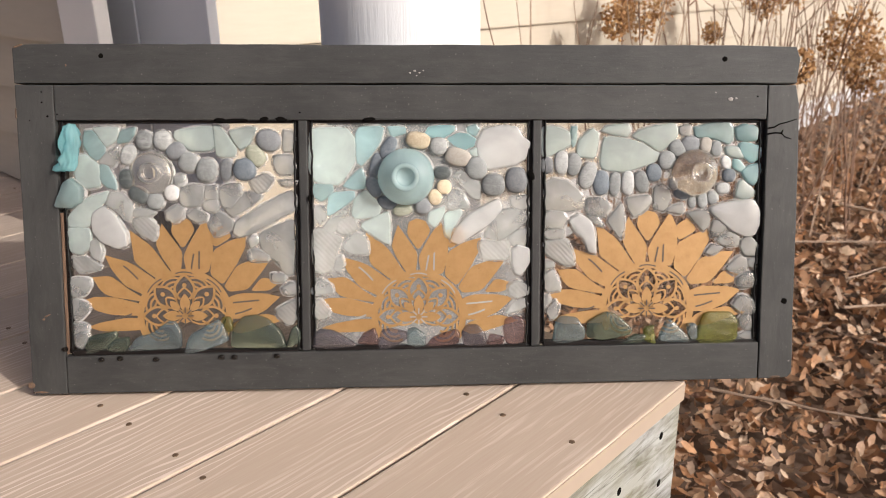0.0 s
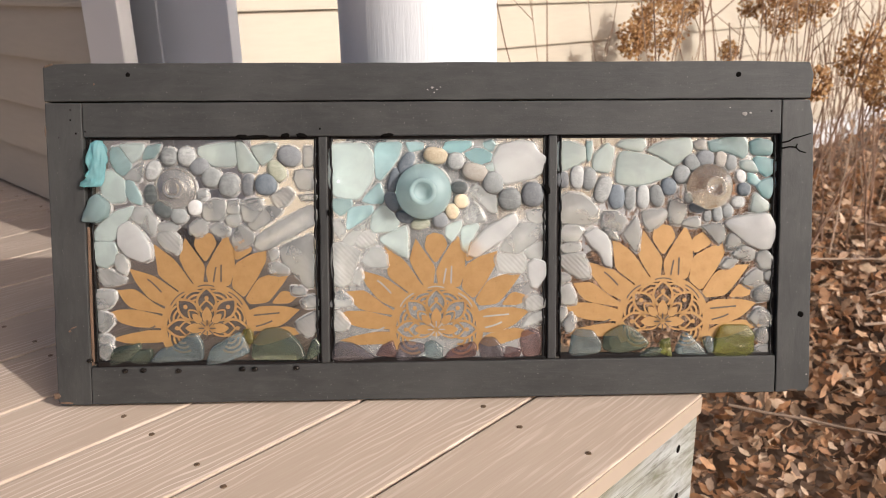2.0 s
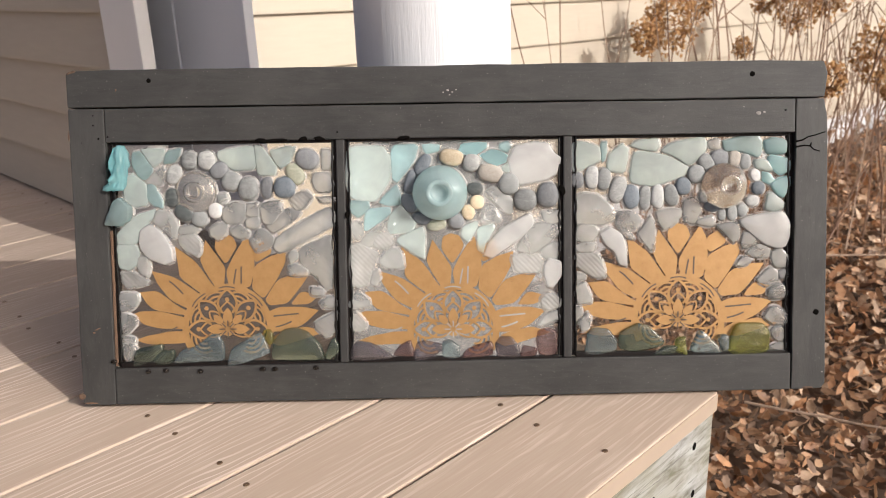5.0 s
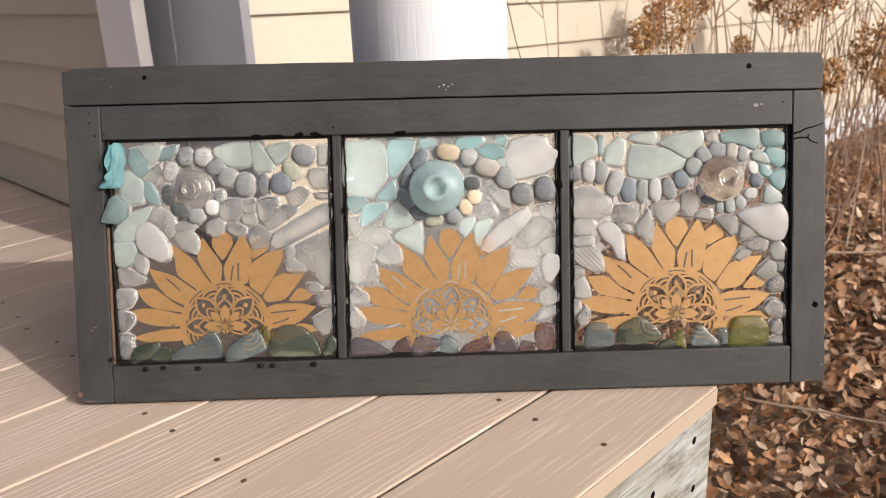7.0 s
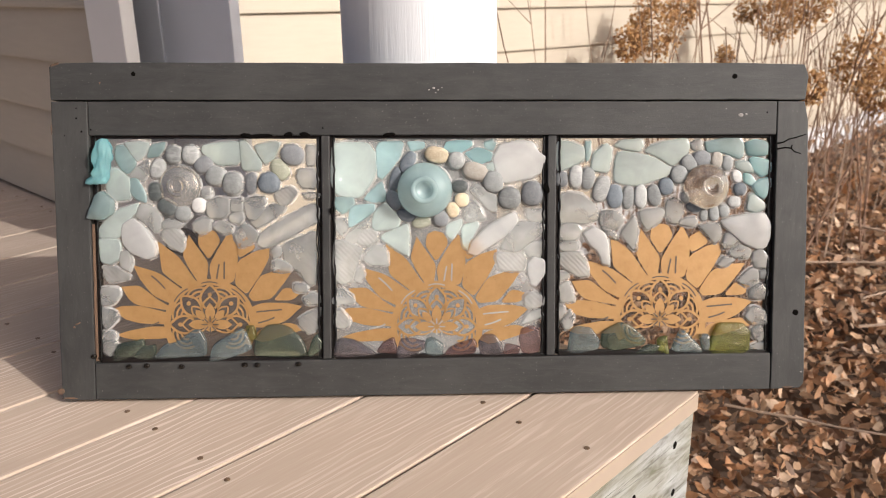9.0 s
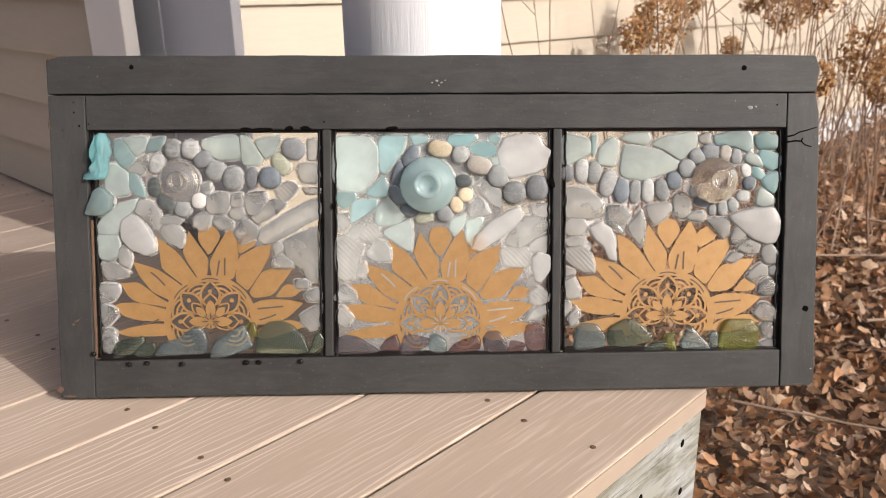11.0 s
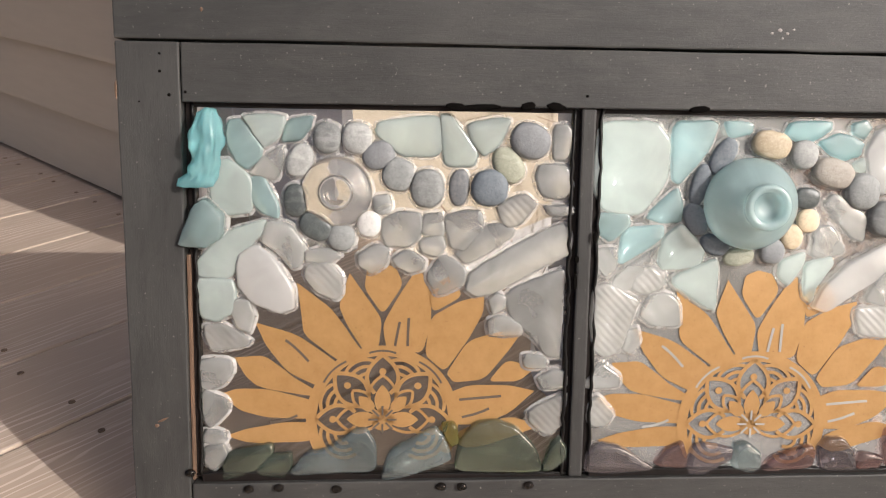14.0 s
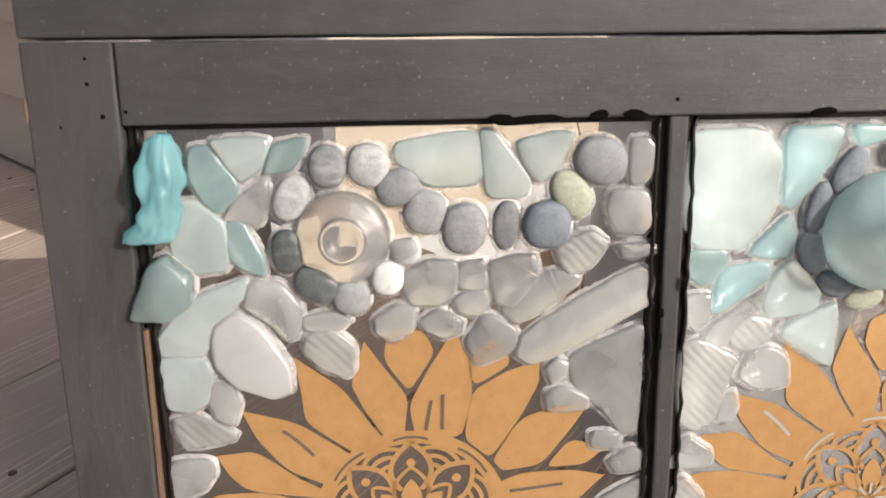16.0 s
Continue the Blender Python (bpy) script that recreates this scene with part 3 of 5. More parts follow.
def slab(pts, mid, y0, y1, crown, dent=0.0):
    """A worn shard of flat glass: steep sides, a soft rounded rim and a nearly flat, tilted face."""
    bm = bmesh.new()
    n = len(pts)
    h = y0 - y1
    ta, tb = 0.06 * noise.noise((mid[0] * 900, mid[1] * 700, 1)), 0.06 * noise.noise((mid[0] * 700, mid[1] * 900, 5))
    rings = []
    for inset, y in ((0.0003, y0), (0.0, y0 - 0.45 * h), (0.0002, y0 - 0.66 * h), (0.0007, y0 - 0.84 * h), (0.0014, y0 - 0.95 * h), (0.0024, y1), (None, y1 - 0.7 * crown)):
        ring = []
        for px, pz in pts:
            x, z = px - mid[0], pz - mid[1]
            d = math.hypot(x, z)
            q = max(0.4, 1 - inset / d) if inset is not None else 0.38
            x, z = x * q, z * q
            w = 0.0
            if y < y0 - 0.6 * h:
                w = ta * x + tb * z + dent * noise.noise(((mid[0] + x) * 70, (mid[1] + z) * 70, mid[0] * 40))
            ring.append(bm.verts.new((mid[0] + x, y + w, mid[1] + z)))
        rings.append(ring)
    for a, b in zip(rings, rings[1:]):
        for k in range(n):
            bm.faces.new((a[k], a[(k + 1) % n], b[(k + 1) % n], b[k]))
    top = bm.verts.new((mid[0], y1 - crown, mid[1]))
    for k in range(n):
        bm.faces.new((rings[-1][k], rings[-1][(k + 1) % n], top))
    bm.faces.new(rings[0][::-1])
    bmesh.ops.recalc_face_normals(bm, faces=bm.faces)
    return bm


def lump(piece, radii, y0, y1, crown, dent=0.0):
    """A flat pebble-like body: a rounded rim and a slightly domed face, from depth y0 forward to y1."""
    bm = bmesh.new()
    n = len(radii)
    rings = []
    h = y0 - y1
    for f, y in ((0.96, y0), (1.0, y0 - 0.35 * h), (0.985, y0 - 0.62 * h), (0.93, y0 - 0.86 * h), (0.84, y1), (0.5, y1 - crown * 0.75)):
        ring = []
        for k, r in enumerate(radii):
            t = 2 * math.pi * k / n
            x, z = piece.u + f * r * math.cos(t), piece.v + f * r * math.sin(t)
            w = dent * noise.noise((x * 160, z * 160, piece.u * 40)) if f < 0.95 else 0.0
            ring.append(bm.verts.new((x, y + w, z)))
        rings.append(ring)
    for a, b in zip(rings, rings[1:]):
        for k in range(n):
            bm.faces.new((a[k], a[(k + 1) % n], b[(k + 1) % n], b[k]))
    top = bm.verts.new((piece.u, y1 - crown, piece.v))
    for k in range(n):
        bm.faces.new((rings[-1][k], rings[-1][(k + 1) % n], top))
    bm.faces.new(rings[0][::-1])
    bmesh.ops.recalc_face_normals(bm, faces=bm.faces)
    return bm


def fillet(bm, pts, mid, h):
    """Resin drawn up round a piece where it meets the pane, whitened for its highlights."""
    n = len(pts)
    rings = []
    for out, y in ((-0.0001, FACE - min(0.55 * h, 0.0036)), (0.0003, FACE - min(0.38 * h, 0.0026)), (0.0009, FACE - 0.0015), (0.0019, FACE - 0.0007)):
        ring = []
        for x, z in pts:
            f = 1 + out / math.hypot(x - mid[0], z - mid[1])
            ring.append(bm.verts.new((mid[0] + (x - mid[0]) * f, y, mid[1] + (z - mid[1]) * f)))
        rings.append(ring)
    for a, b in zip(rings, rings[1:]):
        for k in range(n):
            bm.faces.new((a[k], b[k], b[(k + 1) % n], a[(k + 1) % n]))


def lay(pane):
    rng = random.Random(7)
    bed = bmesh.new()
    for kind, corners in pane.glass:
        pts, mid = rim_of(corners)
        dark = kind in ("green", "slate", "olive", "plum", "wine")
        t = rng.uniform(0.0034, 0.0050) + (0.0025 if dark else 0.0) + (0.002 if kind == "bright" else 0.0)
        if mid[0] < 0.012 and min(x for x, _ in pts) < pane.box[0] - 0.003:
            t = FACE + 0.0045            # it laps over the stile
        part("glass_shard", slab(pts, mid, FACE, FACE - t, rng.uniform(0.0001, 0.0005), 0.0005), GLASS[kind], pane.ob, smooth=True).visible_shadow = pane is not TWO
        if not dark:
            fillet(bed, pts, mid, t)
    for p in pane.stones:
        n = 28
        radii = []
        for k in range(n):
            dx, dz = math.cos(2 * math.pi * k / n), math.sin(2 * math.pi * k / n)
            radii.append((1.0 + 0.05 * noise.noise((p.u * 500, p.v * 500, 2 * dx + dz))) / p.gauge(p.u + dx, p.v + dz))
        h = 0.62 * min(p.a, p.b)
        part("pebble", lump(p, radii, FACE, FACE - h, 0.14 * h, 0.0005), STONE[p.kind], pane.ob, smooth=True)
        fillet(bed, [(p.u + r * math.cos(2 * math.pi * k / n), p.v + r * math.sin(2 * math.pi * k / n)) for k, r in enumerate(radii)], (p.u, p.v), h)
    u, v, r = pane.bottle
    fillet(bed, [(u + r * math.cos(k * math.pi / 24), v + r * math.sin(k * math.pi / 24)) for k in range(48)], (u, v), 0.006)
    bmesh.ops.recalc_face_normals(bed, faces=bed.faces)
    part("resin", bed, BED, pane.ob, "glossy resin between the pieces, white highlights in its colour", smooth=True)


BOTTLE = {"clear": frosted("clear_bottle_glass", (0.90, 0.885, 0.83), 0.88, 0.05, 0.03, 0.03), "aqua": frosted("aqua_bottle_glass", (0.70, 0.91, 0.92), 0.66, 0.24, 0.04, 0.08)}


def bottle_top(pane, u, v, r, kind, tall=1.0):
    """The shoulder and neck of a bottle, glued on with its mouth towards the room."""
    s = FACE
    prof = [(0.93 * r, s), (r, s - 0.004), (0.985 * r, s - 0.010), (0.90 * r, s - 0.0155), (0.72 * r, s - 0.0205), (0.54 * r, s - 0.0235), (0.46 * r, s - 0.0260),
            (0.44 * r, s - 0.0300), (0.48 * r, s - 0.0315), (0.49 * r, s - 0.0345), (0.45 * r, s - 0.0360), (0.34 * r, s - 0.0360), (0.30 * r, s - 0.0340), (0.27 * r, s - 0.0300), (0.10 * r, s - 0.0290), (0.01 * r, s - 0.0290)]
    bm = bmesh.new()
    steps = 48
    rings = [[bm.verts.new((u + q * math.cos(2 * math.pi * k / steps), y, v + q * math.sin(2 * math.pi * k / steps))) for k in range(steps)] for q, y in ((q, s + (y - s) * tall) for q, y in prof)]
    for a, b in zip(rings, rings[1:]):
        for k in range(steps):
            bm.faces.new((a[k], b[k], b[(k + 1) % steps], a[(k + 1) % steps]))
    bm.faces.new(rings[-1][::-1])
    bmesh.ops.recalc_face_normals(bm, faces=bm.faces)
    part("bottle_top", bm, BOTTLE[kind], pane.ob, {"clear": "clear glass bottle neck", "aqua": "frosted aqua glass bottle neck"}[kind], smooth=True)
    pane.bottle = (u, v, r)


UNIT = 0.000256


def flat(bm, pts, u, v, y, size=1.0, thick=0.0004):
    """A thin sheet of paint with the outline pts."""
    k = UNIT * size
    a = [bm.verts.new((u + x * k, y - thick, v + z * k)) for x, z in pts]
    bm.faces.new(a)


def stroke(bm, pts, width, u, v, y, size=1.0, closed=False):
    n, k = len(pts), UNIT * size
    left, right = [], []
    for i, (x, z) in enumerate(pts):
        px, pz = pts[i - 1] if (i or closed) else pts[i]
        qx, qz = pts[(i + 1) % n] if (i < n - 1 or closed) else pts[i]
        dx, dz = qx - px, qz - pz
        l = math.hypot(dx, dz) or 1
        nx, nz = -dz / l * width / 2, dx / l * width / 2
        left.append(bm.verts.new((u + (x + nx) * k, y, v + (z + nz) * k)))
        right.append(bm.verts.new((u + (x - nx) * k, y, v + (z - nz) * k)))
    for i in range(n if closed else n - 1):
        j = (i + 1) % n
        bm.faces.new((left[i], left[j], right[j], right[i]))


def bow(a, c, b, n=8):
    return [((1 - t) ** 2 * a[0] + 2 * t * (1 - t) * c[0] + t * t * b[0], (1 - t) ** 2 * a[1] + 2 * t * (1 - t) * c[1] + t * t * b[1]) for t in (i / n for i in range(n + 1))]


def polar(r, deg):
    return (r * math.cos(radians(deg)), r * math.sin(radians(deg)))


# the stencil in millimetres about the rosette's middle: each petal from its tip round
PETALS_WEST = (((-105.4, -11.9), (-90.1, -6.8), (-61.2, -2.7), (-48.6, -2.7), (-47.7, -15.1), (-90.0, -16.5)),
               ((-107.4, 17.4), (-97.2, 20.8), (-80.2, 20.1), (-47.1, 13.1), (-46.9, 0.4), (-80.0, 2.9), (-95.3, 6.3)),
               ((-98.1, 42.4), (-78.7, 43.4), (-63.3, 30.3), (-46.2, 20.7), (-47.8, 16.6), (-83.6, 23.5), (-91.2, 30.4)),
               ((-84.1, 66.3), (-58.6, 58.4), (-32.9, 40.6), (-28.7, 35.1), (-43.5, 24.1), (-63.3, 34.4), (-77.1, 50.9)),
               ((-56.6, 93.4), (-35.1, 76.4), (-22.3, 57.6), (-15.4, 49.1), (-26.8, 41.2), (-30.9, 43.3), (-51.8, 59.4), (-53.7, 74.7)),
               ((-22.0, 100.1), (-10.9, 83.1), (-2.2, 69.5), (-3.9, 49.7), (-12.0, 48.0), (-23.8, 68.5), (-28.4, 78.1)),
               ((-1.9, 106.8), (7.3, 104.4), (11.8, 94.3), (-0.3, 74.6), (-11.0, 91.6), (-9.6, 103.5)))
PETALS_EAST = (((23.4, 105.1), (31.2, 88.1), (30.9, 67.7), (26.2, 48.3), (3.5, 49.7), (1.2, 66.1), (12.0, 86.5)),
               ((45.4, 99.9), (51.4, 86.4), (34.8, 76.9), (31.9, 83.0), (33.1, 92.2)),
               ((66.9, 86.3), (66.2, 74.4), (56.4, 57.4), (42.4, 35.3), (29.3, 46.6), (33.5, 71.1), (50.8, 81.3)),
               ((93.4, 62.5), (85.3, 50.6), (68.2, 30.1), (49.3, 27.4), (44.4, 33.6), (58.2, 54.0), (78.3, 61.8)),
               ((102.5, 36.9), (92.6, 29.0), (73.0, 27.7), (84.8, 41.0)),
               ((102.3, 20.5), (86.4, 6.1), (67.9, -1.8), (50.0, -2.5), (47.5, 19.2), (58.9, 23.3), (85.9, 23.9)),
               ((108.7, -4.3), (86.5, 2.0), (55.5, -7.0), (48.9, -14.5), (59.8, -18.7)))
VEINS = (((-65.3, 55.3), (-58.5, 50.9), (-49.9, 40.6)),
         ((-76.5, -2.3), (-64.6, -1.3), (-57.8, 2.8)),
         ((11.3, 68.4), (9.4, 59.3), (8.2, 51.7)),
         ((17.3, 71.2), (16.8, 60.9), (16.7, 51.7)),
         ((52.3, 14.4), (65.8, 15.7), (81.0, 17.1)),
         ((54.3, 2.0), (64.4, 4.0), (72.8, 8.2)))


def sunflower(pane, u, v):
    """Gold stencilled sunflower, painted on the pane: petals about a pierced rosette."""
    y = FACE - 0.0003
    mm = lambda pts: [(x * 0.001 / UNIT, z * 0.001 / UNIT) for x, z in pts]
    for pts in PETALS_WEST + PETALS_EAST:
        bm = bmesh.new()
        flat(bm, mm(grown(rounded(pts, 2, 0.13, (0,)), 1.45)), u, v, y)
        part("petal", bm, GOLD, pane.ob)
    for pts in VEINS:
        bm = bmesh.new()
        stroke(bm, bow(*mm(pts), 6), 7.0, u, v, y - 0.0007)
        part("petal_vein", bm, VEINLIT if pane is TWO else VEIN, pane.ob)
    arc = lambda cx, cz, r, a0, a1, n=16: [(cx + r * math.cos(radians(a0 + (a1 - a0) * k / n)), cz + r * math.sin(radians(a0 + (a1 - a0) * k / n))) for k in range(n + 1)]
    bm = bmesh.new()
    stroke(bm, arc(0, 0, 189, -28, 208, 60), 28.0, u, v, y - 0.0006, 1.0)
    for d in (90, 45, 135, 0, 180):
        c, s = math.cos(radians(d - 90)), math.sin(radians(d - 90))
        turn = lambda pts: [(x * c - z * s, x * s + z * c) for x, z in pts]
        w = 66 if d != 90 else 72
        for side in (-1, 1):
            stroke(bm, turn(bow((0, 178), (side * w, 124), (side * 20, 72), 10)), 10.5, u, v, y - 0.0006, 1.0)
        flat(bm, turn(arc(0, 132, 9.5, 0, 330, 11)), u, v, y, 1.0)
        # the leaf at the foot of each lens
        if d in (0, 90, 180):
            flat(bm, turn(arc(0, 0, 1, 0, 0, 1)[:1] + bow((-12, 22), (-36, 62), (0, 96), 8) + bow((0, 96), (36, 62), (12, 22), 8)[1:]), u, v, y, 1.0)
            for side in (-1, 1):
                stroke(bm, turn(bow((side * 16, 16), (side * 62, 82), (0, 122), 10)), 7.5, u, v, y - 0.0006, 1.0)
        else:
            for side in (-1, 1):
                stroke(bm, turn(bow((side * 20, 66), (side * 26, 92), (0, 112), 8)), 7.5, u, v, y - 0.0006, 1.0)
            flat(bm, turn(bow((-12, 40), (-26, 68), (0, 90), 6) + bow((0, 90), (26, 68), (12, 40), 6)[1:]), u, v, y, 1.0)
    def in_lens(x, z):
        """Whether a point lies under one of the five pointed lenses."""
        for d in (90, 45, 135, 0, 180):
            c, n = math.cos(radians(90 - d)), math.sin(radians(90 - d))
            lx, lz = x * c - z * n, x * n + z * c
            t = (178 - lz) / 106
            if 0 < t < 1.15 and abs(lx) < 2 * t * (1 - t) * 68 + 20 * t * t:
                return True
        return False
    for d in (67.5, 112.5, 22.5, 157.5, -22.5, 202.5):
        px, pz = polar(112, d)
        for r in (61, 42, 22):
            run = []
            for q in arc(px, pz, r, d - 100, d + 100, 40) + [None]:
                if q is not None and not in_lens(*q):
                    run.append(q)
                    continue
                if len(run) > 2:
                    stroke(bm, run, 9.0, u, v, y - 0.0006, 1.0)
                run = []
    flat(bm, arc(0, 0, 31, 0, 350, 35), u, v, y, 1.0)
    part("rosette", bm, GOLD, pane.ob, "pierced gold rosette at the heart of the sunflower")
    slits = [[polar(12, 45 * k), polar(22, 45 * k), polar(38, 45 * k)] for k in range(8)]
    slits += [bow(polar(186, d - w), polar(196, d), polar(186, d + w)) for d, w in ((90, 11), (46, 13), (134, 13))]
    for pts in slits:
        bm = bmesh.new()
        stroke(bm, pts, 5.5, u, v, y - 0.0008, 1.0)
        part("rosette_slit", bm, VEINLIT if pane is TWO else VEIN, pane.ob)


shard(ONE, "aqua", (26, -48), (35, -47), (48, -65), (47, -72), (38, -79), (31, -74), (25, -62))
shard(ONE, "pale", (35, -44), (62, -44), (63, -50), (58, -59), (49, -65), (42, -55))
shard(ONE, "aqua", (65, -47), (81, -44), (79, -52), (72, -60), (60, -61))
shard(ONE, "white", (47, -72), (61, -63), (62, -71), (57, -86), (39, -82))
shard(ONE, "pale", (17, -74), (27, -73), (41, -85), (41, -107), (24, -109), (15, -105), (14, -90))
shard(ONE, "aqua", (40, -85), (48, -82), (58, -102), (58, -111), (46, -107), (37, -93))
shard(ONE, "aqua", (5, -102), (12, -98), (24, -109), (22, -123), (11, -130), (-6, -129), (-2, -118))
shard(ONE, "pale", (10, -133), (26, -119), (50, -111), (47, -121), (34, -135), (27, -151), (4, -150), (3, -142))
shard(ONE, "white", (51, -113), (65, -114), (75, -128), (72, -142), (66, -144), (57, -133), (46, -126))
shard(ONE, "bright", (32, -135), (43, -128), (55, -137), (67, -156), (68, -170), (58, -174), (40, -167), (31, -156), (30, -142))
shard(ONE, "pale", (3, -151), (27, -152), (30, -160), (27, -174), (17, -180), (6, -177), (5, -163))
shard(ONE, "white", (28, -165), (38, -165), (41, -177), (38, -188), (30, -184), (26, -174))
shard(ONE, "ribbed", (8, -183), (20, -182), (39, -192), (36, -197), (13, -200), (8, -191))
shard(ONE, "ribbed", (76, -142), (89, -139), (99, -148), (99, -160), (95, -165), (83, -160), (74, -149))
shard(ONE, "white", (75, -132), (91, -130), (99, -135), (90, -141), (75, -139))
shard(ONE, "white", (5, -206), (25, -206), (26, -215), (19, -224), (6, -227), (3, -216))
shard(ONE, "white", (5, -227), (22, -234), (23, -241), (11, -254), (6, -248))
shard(ONE, "white", (7, -255), (20, -257), (21, -263), (14, -266), (5, -263))
shard(ONE, "white", (6, -268), (19, -264), (22, -272), (12, -284), (6, -279))
shard(ONE, "pale", (123, -47), (163, -42), (166, -62), (160, -69), (138, -69), (121, -55))
shard(ONE, "pale", (163, -42), (170, -42), (188, -66), (186, -75), (166, -75), (164, -59))
shard(ONE, "pale", (180, -48), (203, -43), (209, -45), (202, -61), (192, -69), (183, -57))
shard(ONE, "white", (237, -48), (246, -47), (249, -56), (246, -70), (237, -70))
shard(ONE, "white", (228, -73), (246, -73), (249, -87), (245, -96), (231, -94), (226, -83))
shard(ONE, "ribbed", (200, -101), (218, -92), (228, -99), (217, -113), (207, -115))
shard(ONE, "white", (231, -100), (251, -100), (249, -106), (236, -107))
shard(ONE, "white", (181, -157), (185, -144), (242, -111), (250, -117), (250, -132), (241, -137), (199, -160), (188, -162))
shard(ONE, "white", (173, -132), (186, -118), (201, -112), (214, -116), (210, -123), (182, -141))
shard(ONE, "white", (209, -158), (243, -143), (248, -144), (247, -195), (246, -203), (237, -203), (230, -192), (220, -183), (211, -174))
shard(ONE, "white", (167, -108), (179, -104), (191, -104), (192, -116), (180, -131), (171, -129), (168, -118))
shard(ONE, "white", (153, -107), (165, -106), (167, -118), (165, -122), (151, -120))
shard(ONE, "white", (126, -111), (137, -105), (151, -106), (152, -116), (149, -125), (142, -129), (128, -128), (125, -120))
shard(ONE, "white", (150, -125), (165, -119), (168, -129), (162, -135), (152, -133))
shard(ONE, "white", (110, -134), (122, -127), (131, -130), (127, -142), (118, -147), (110, -141))
shard(ONE, "white", (132, -137), (142, -130), (154, -137), (153, -144), (143, -146), (136, -142))
shard(ONE, "white", (155, -148), (166, -133), (182, -143), (181, -153), (162, -162))
shard(ONE, "white", (197, -164), (202, -159), (209, -162), (208, -169), (200, -174))
shard(ONE, "white", (197, -178), (206, -174), (220, -181), (219, -188), (198, -188))
shard(ONE, "white", (119, -96), (130, -94), (132, -102), (121, -107))
shard(ONE, "white", (221, -201), (237, -203), (237, -211), (223, -211))
shard(ONE, "white", (231, -218), (244, -211), (250, -215), (249, -224), (236, -226))
shard(ONE, "ribbed", (226, -241), (251, -227), (254, -231), (250, -249), (239, -259), (227, -249))
shard(ONE, "green", (19, -279), (24, -270), (51, -264), (53, -270), (40, -284), (31, -288), (18, -291))
shard(ONE, "green", (40, -286), (49, -273), (65, -271), (65, -279), (60, -289))
shard(ONE, "slate", (62, -287), (76, -270), (90, -268), (108, -254), (116, -254), (122, -266), (122, -284), (93, -285))
shard(ONE, "slate", (125, -291), (131, -270), (147, -261), (162, -252), (169, -259), (174, -275), (166, -279), (143, -287))
shard(ONE, "green", (176, -283), (179, -263), (190, -249), (204, -247), (218, -252), (231, -266), (237, -283), (218, -284))
shard(ONE, "green", (236, -283), (243, -263), (248, -259), (254, -266), (252, -275), (243, -283))
shard(ONE, "olive", (167, -250), (176, -249), (179, -263), (174, -266), (169, -257))
pebble(ONE, 0.0900, -0.0580, 0.0093, 0.0105, 0, "grey")
pebble(ONE, 0.1090, -0.0580, 0.0099, 0.0105, 0, "light")
pebble(ONE, 0.0720, -0.0730, 0.0080, 0.0117, -25, "light")
pebble(ONE, 0.1230, -0.0690, 0.0111, 0.0093, 20, "mauve")
pebble(ONE, 0.1360, -0.0810, 0.0105, 0.0111, -20, "grey")
pebble(ONE, 0.1550, -0.0900, 0.0111, 0.0130, 0, "grey")
pebble(ONE, 0.1760, -0.0890, 0.0068, 0.0124, -3, "mauve")
pebble(ONE, 0.1960, -0.0890, 0.0124, 0.0124, 0, "blue")
pebble(ONE, 0.2220, -0.0580, 0.0136, 0.0117, -20, "mauve")
pebble(ONE, 0.2080, -0.0740, 0.0093, 0.0130, 35, "moss")
pebble(ONE, 0.0690, -0.0990, 0.0080, 0.0111, 0, "dark")
pebble(ONE, 0.0820, -0.1160, 0.0117, 0.0087, -30, "dark")
pebble(ONE, 0.0990, -0.1230, 0.0093, 0.0087, 0, "grey")
pebble(ONE, 0.1170, -0.1140, 0.0080, 0.0087, 0, "snow")
pebble(ONE, 0.1260, -0.1020, 0.0062, 0.0056, 0, "light")
bottle_top(ONE, 0.0960, -0.0930, 0.0232, "clear", 0.38)
sunflower(ONE, 0.1265, -0.2483)
shard(TWO, "pale", (265, -45), (304, -44), (315, -57), (313, -84), (297, -106), (272, -103), (264, -90))
shard(TWO, "aqua", (315, -44), (346, -43), (341, -61), (322, -85), (316, -81))
shard(TWO, "aqua", (349, -43), (369, -44), (368, -51), (354, -54))
shard(TWO, "aqua", (300, -107), (321, -86), (325, -99), (324, -110), (310, -110))
shard(TWO, "aqua", (266, -105), (289, -105), (291, -112), (278, -124), (270, -118))
shard(TWO, "aqua", (283, -141), (286, -115), (313, -112), (313, -121))
shard(TWO, "pale", (313, -121), (325, -110), (342, -129), (338, -140), (314, -142), (310, -137))
shard(TWO, "white", (269, -129), (283, -128), (282, -143), (275, -148), (268, -138))
shard(TWO, "white", (278, -159), (280, -148), (313, -123), (306, -134), (293, -156))
shard(TWO, "ribbed", (295, -146), (305, -140), (316, -143), (315, -154), (303, -160), (293, -156))
shard(TWO, "pale", (317, -149), (349, -134), (351, -140), (351, -170), (344, -168))
shard(TWO, "ribbed", (267, -154), (279, -152), (300, -164), (296, -171), (288, -198), (277, -203), (268, -197), (266, -178))
shard(TWO, "white", (300, -170), (306, -160), (317, -158), (326, -164), (328, -181), (309, -181), (300, -175))
shard(TWO, "white", (292, -184), (299, -182), (301, -192), (296, -200), (289, -198))
shard(TWO, "white", (264, -219), (274, -206), (288, -216), (288, -224), (274, -225), (264, -225))
shard(TWO, "ribbed", (266, -235), (274, -230), (285, -243), (281, -251), (273, -252), (266, -249))
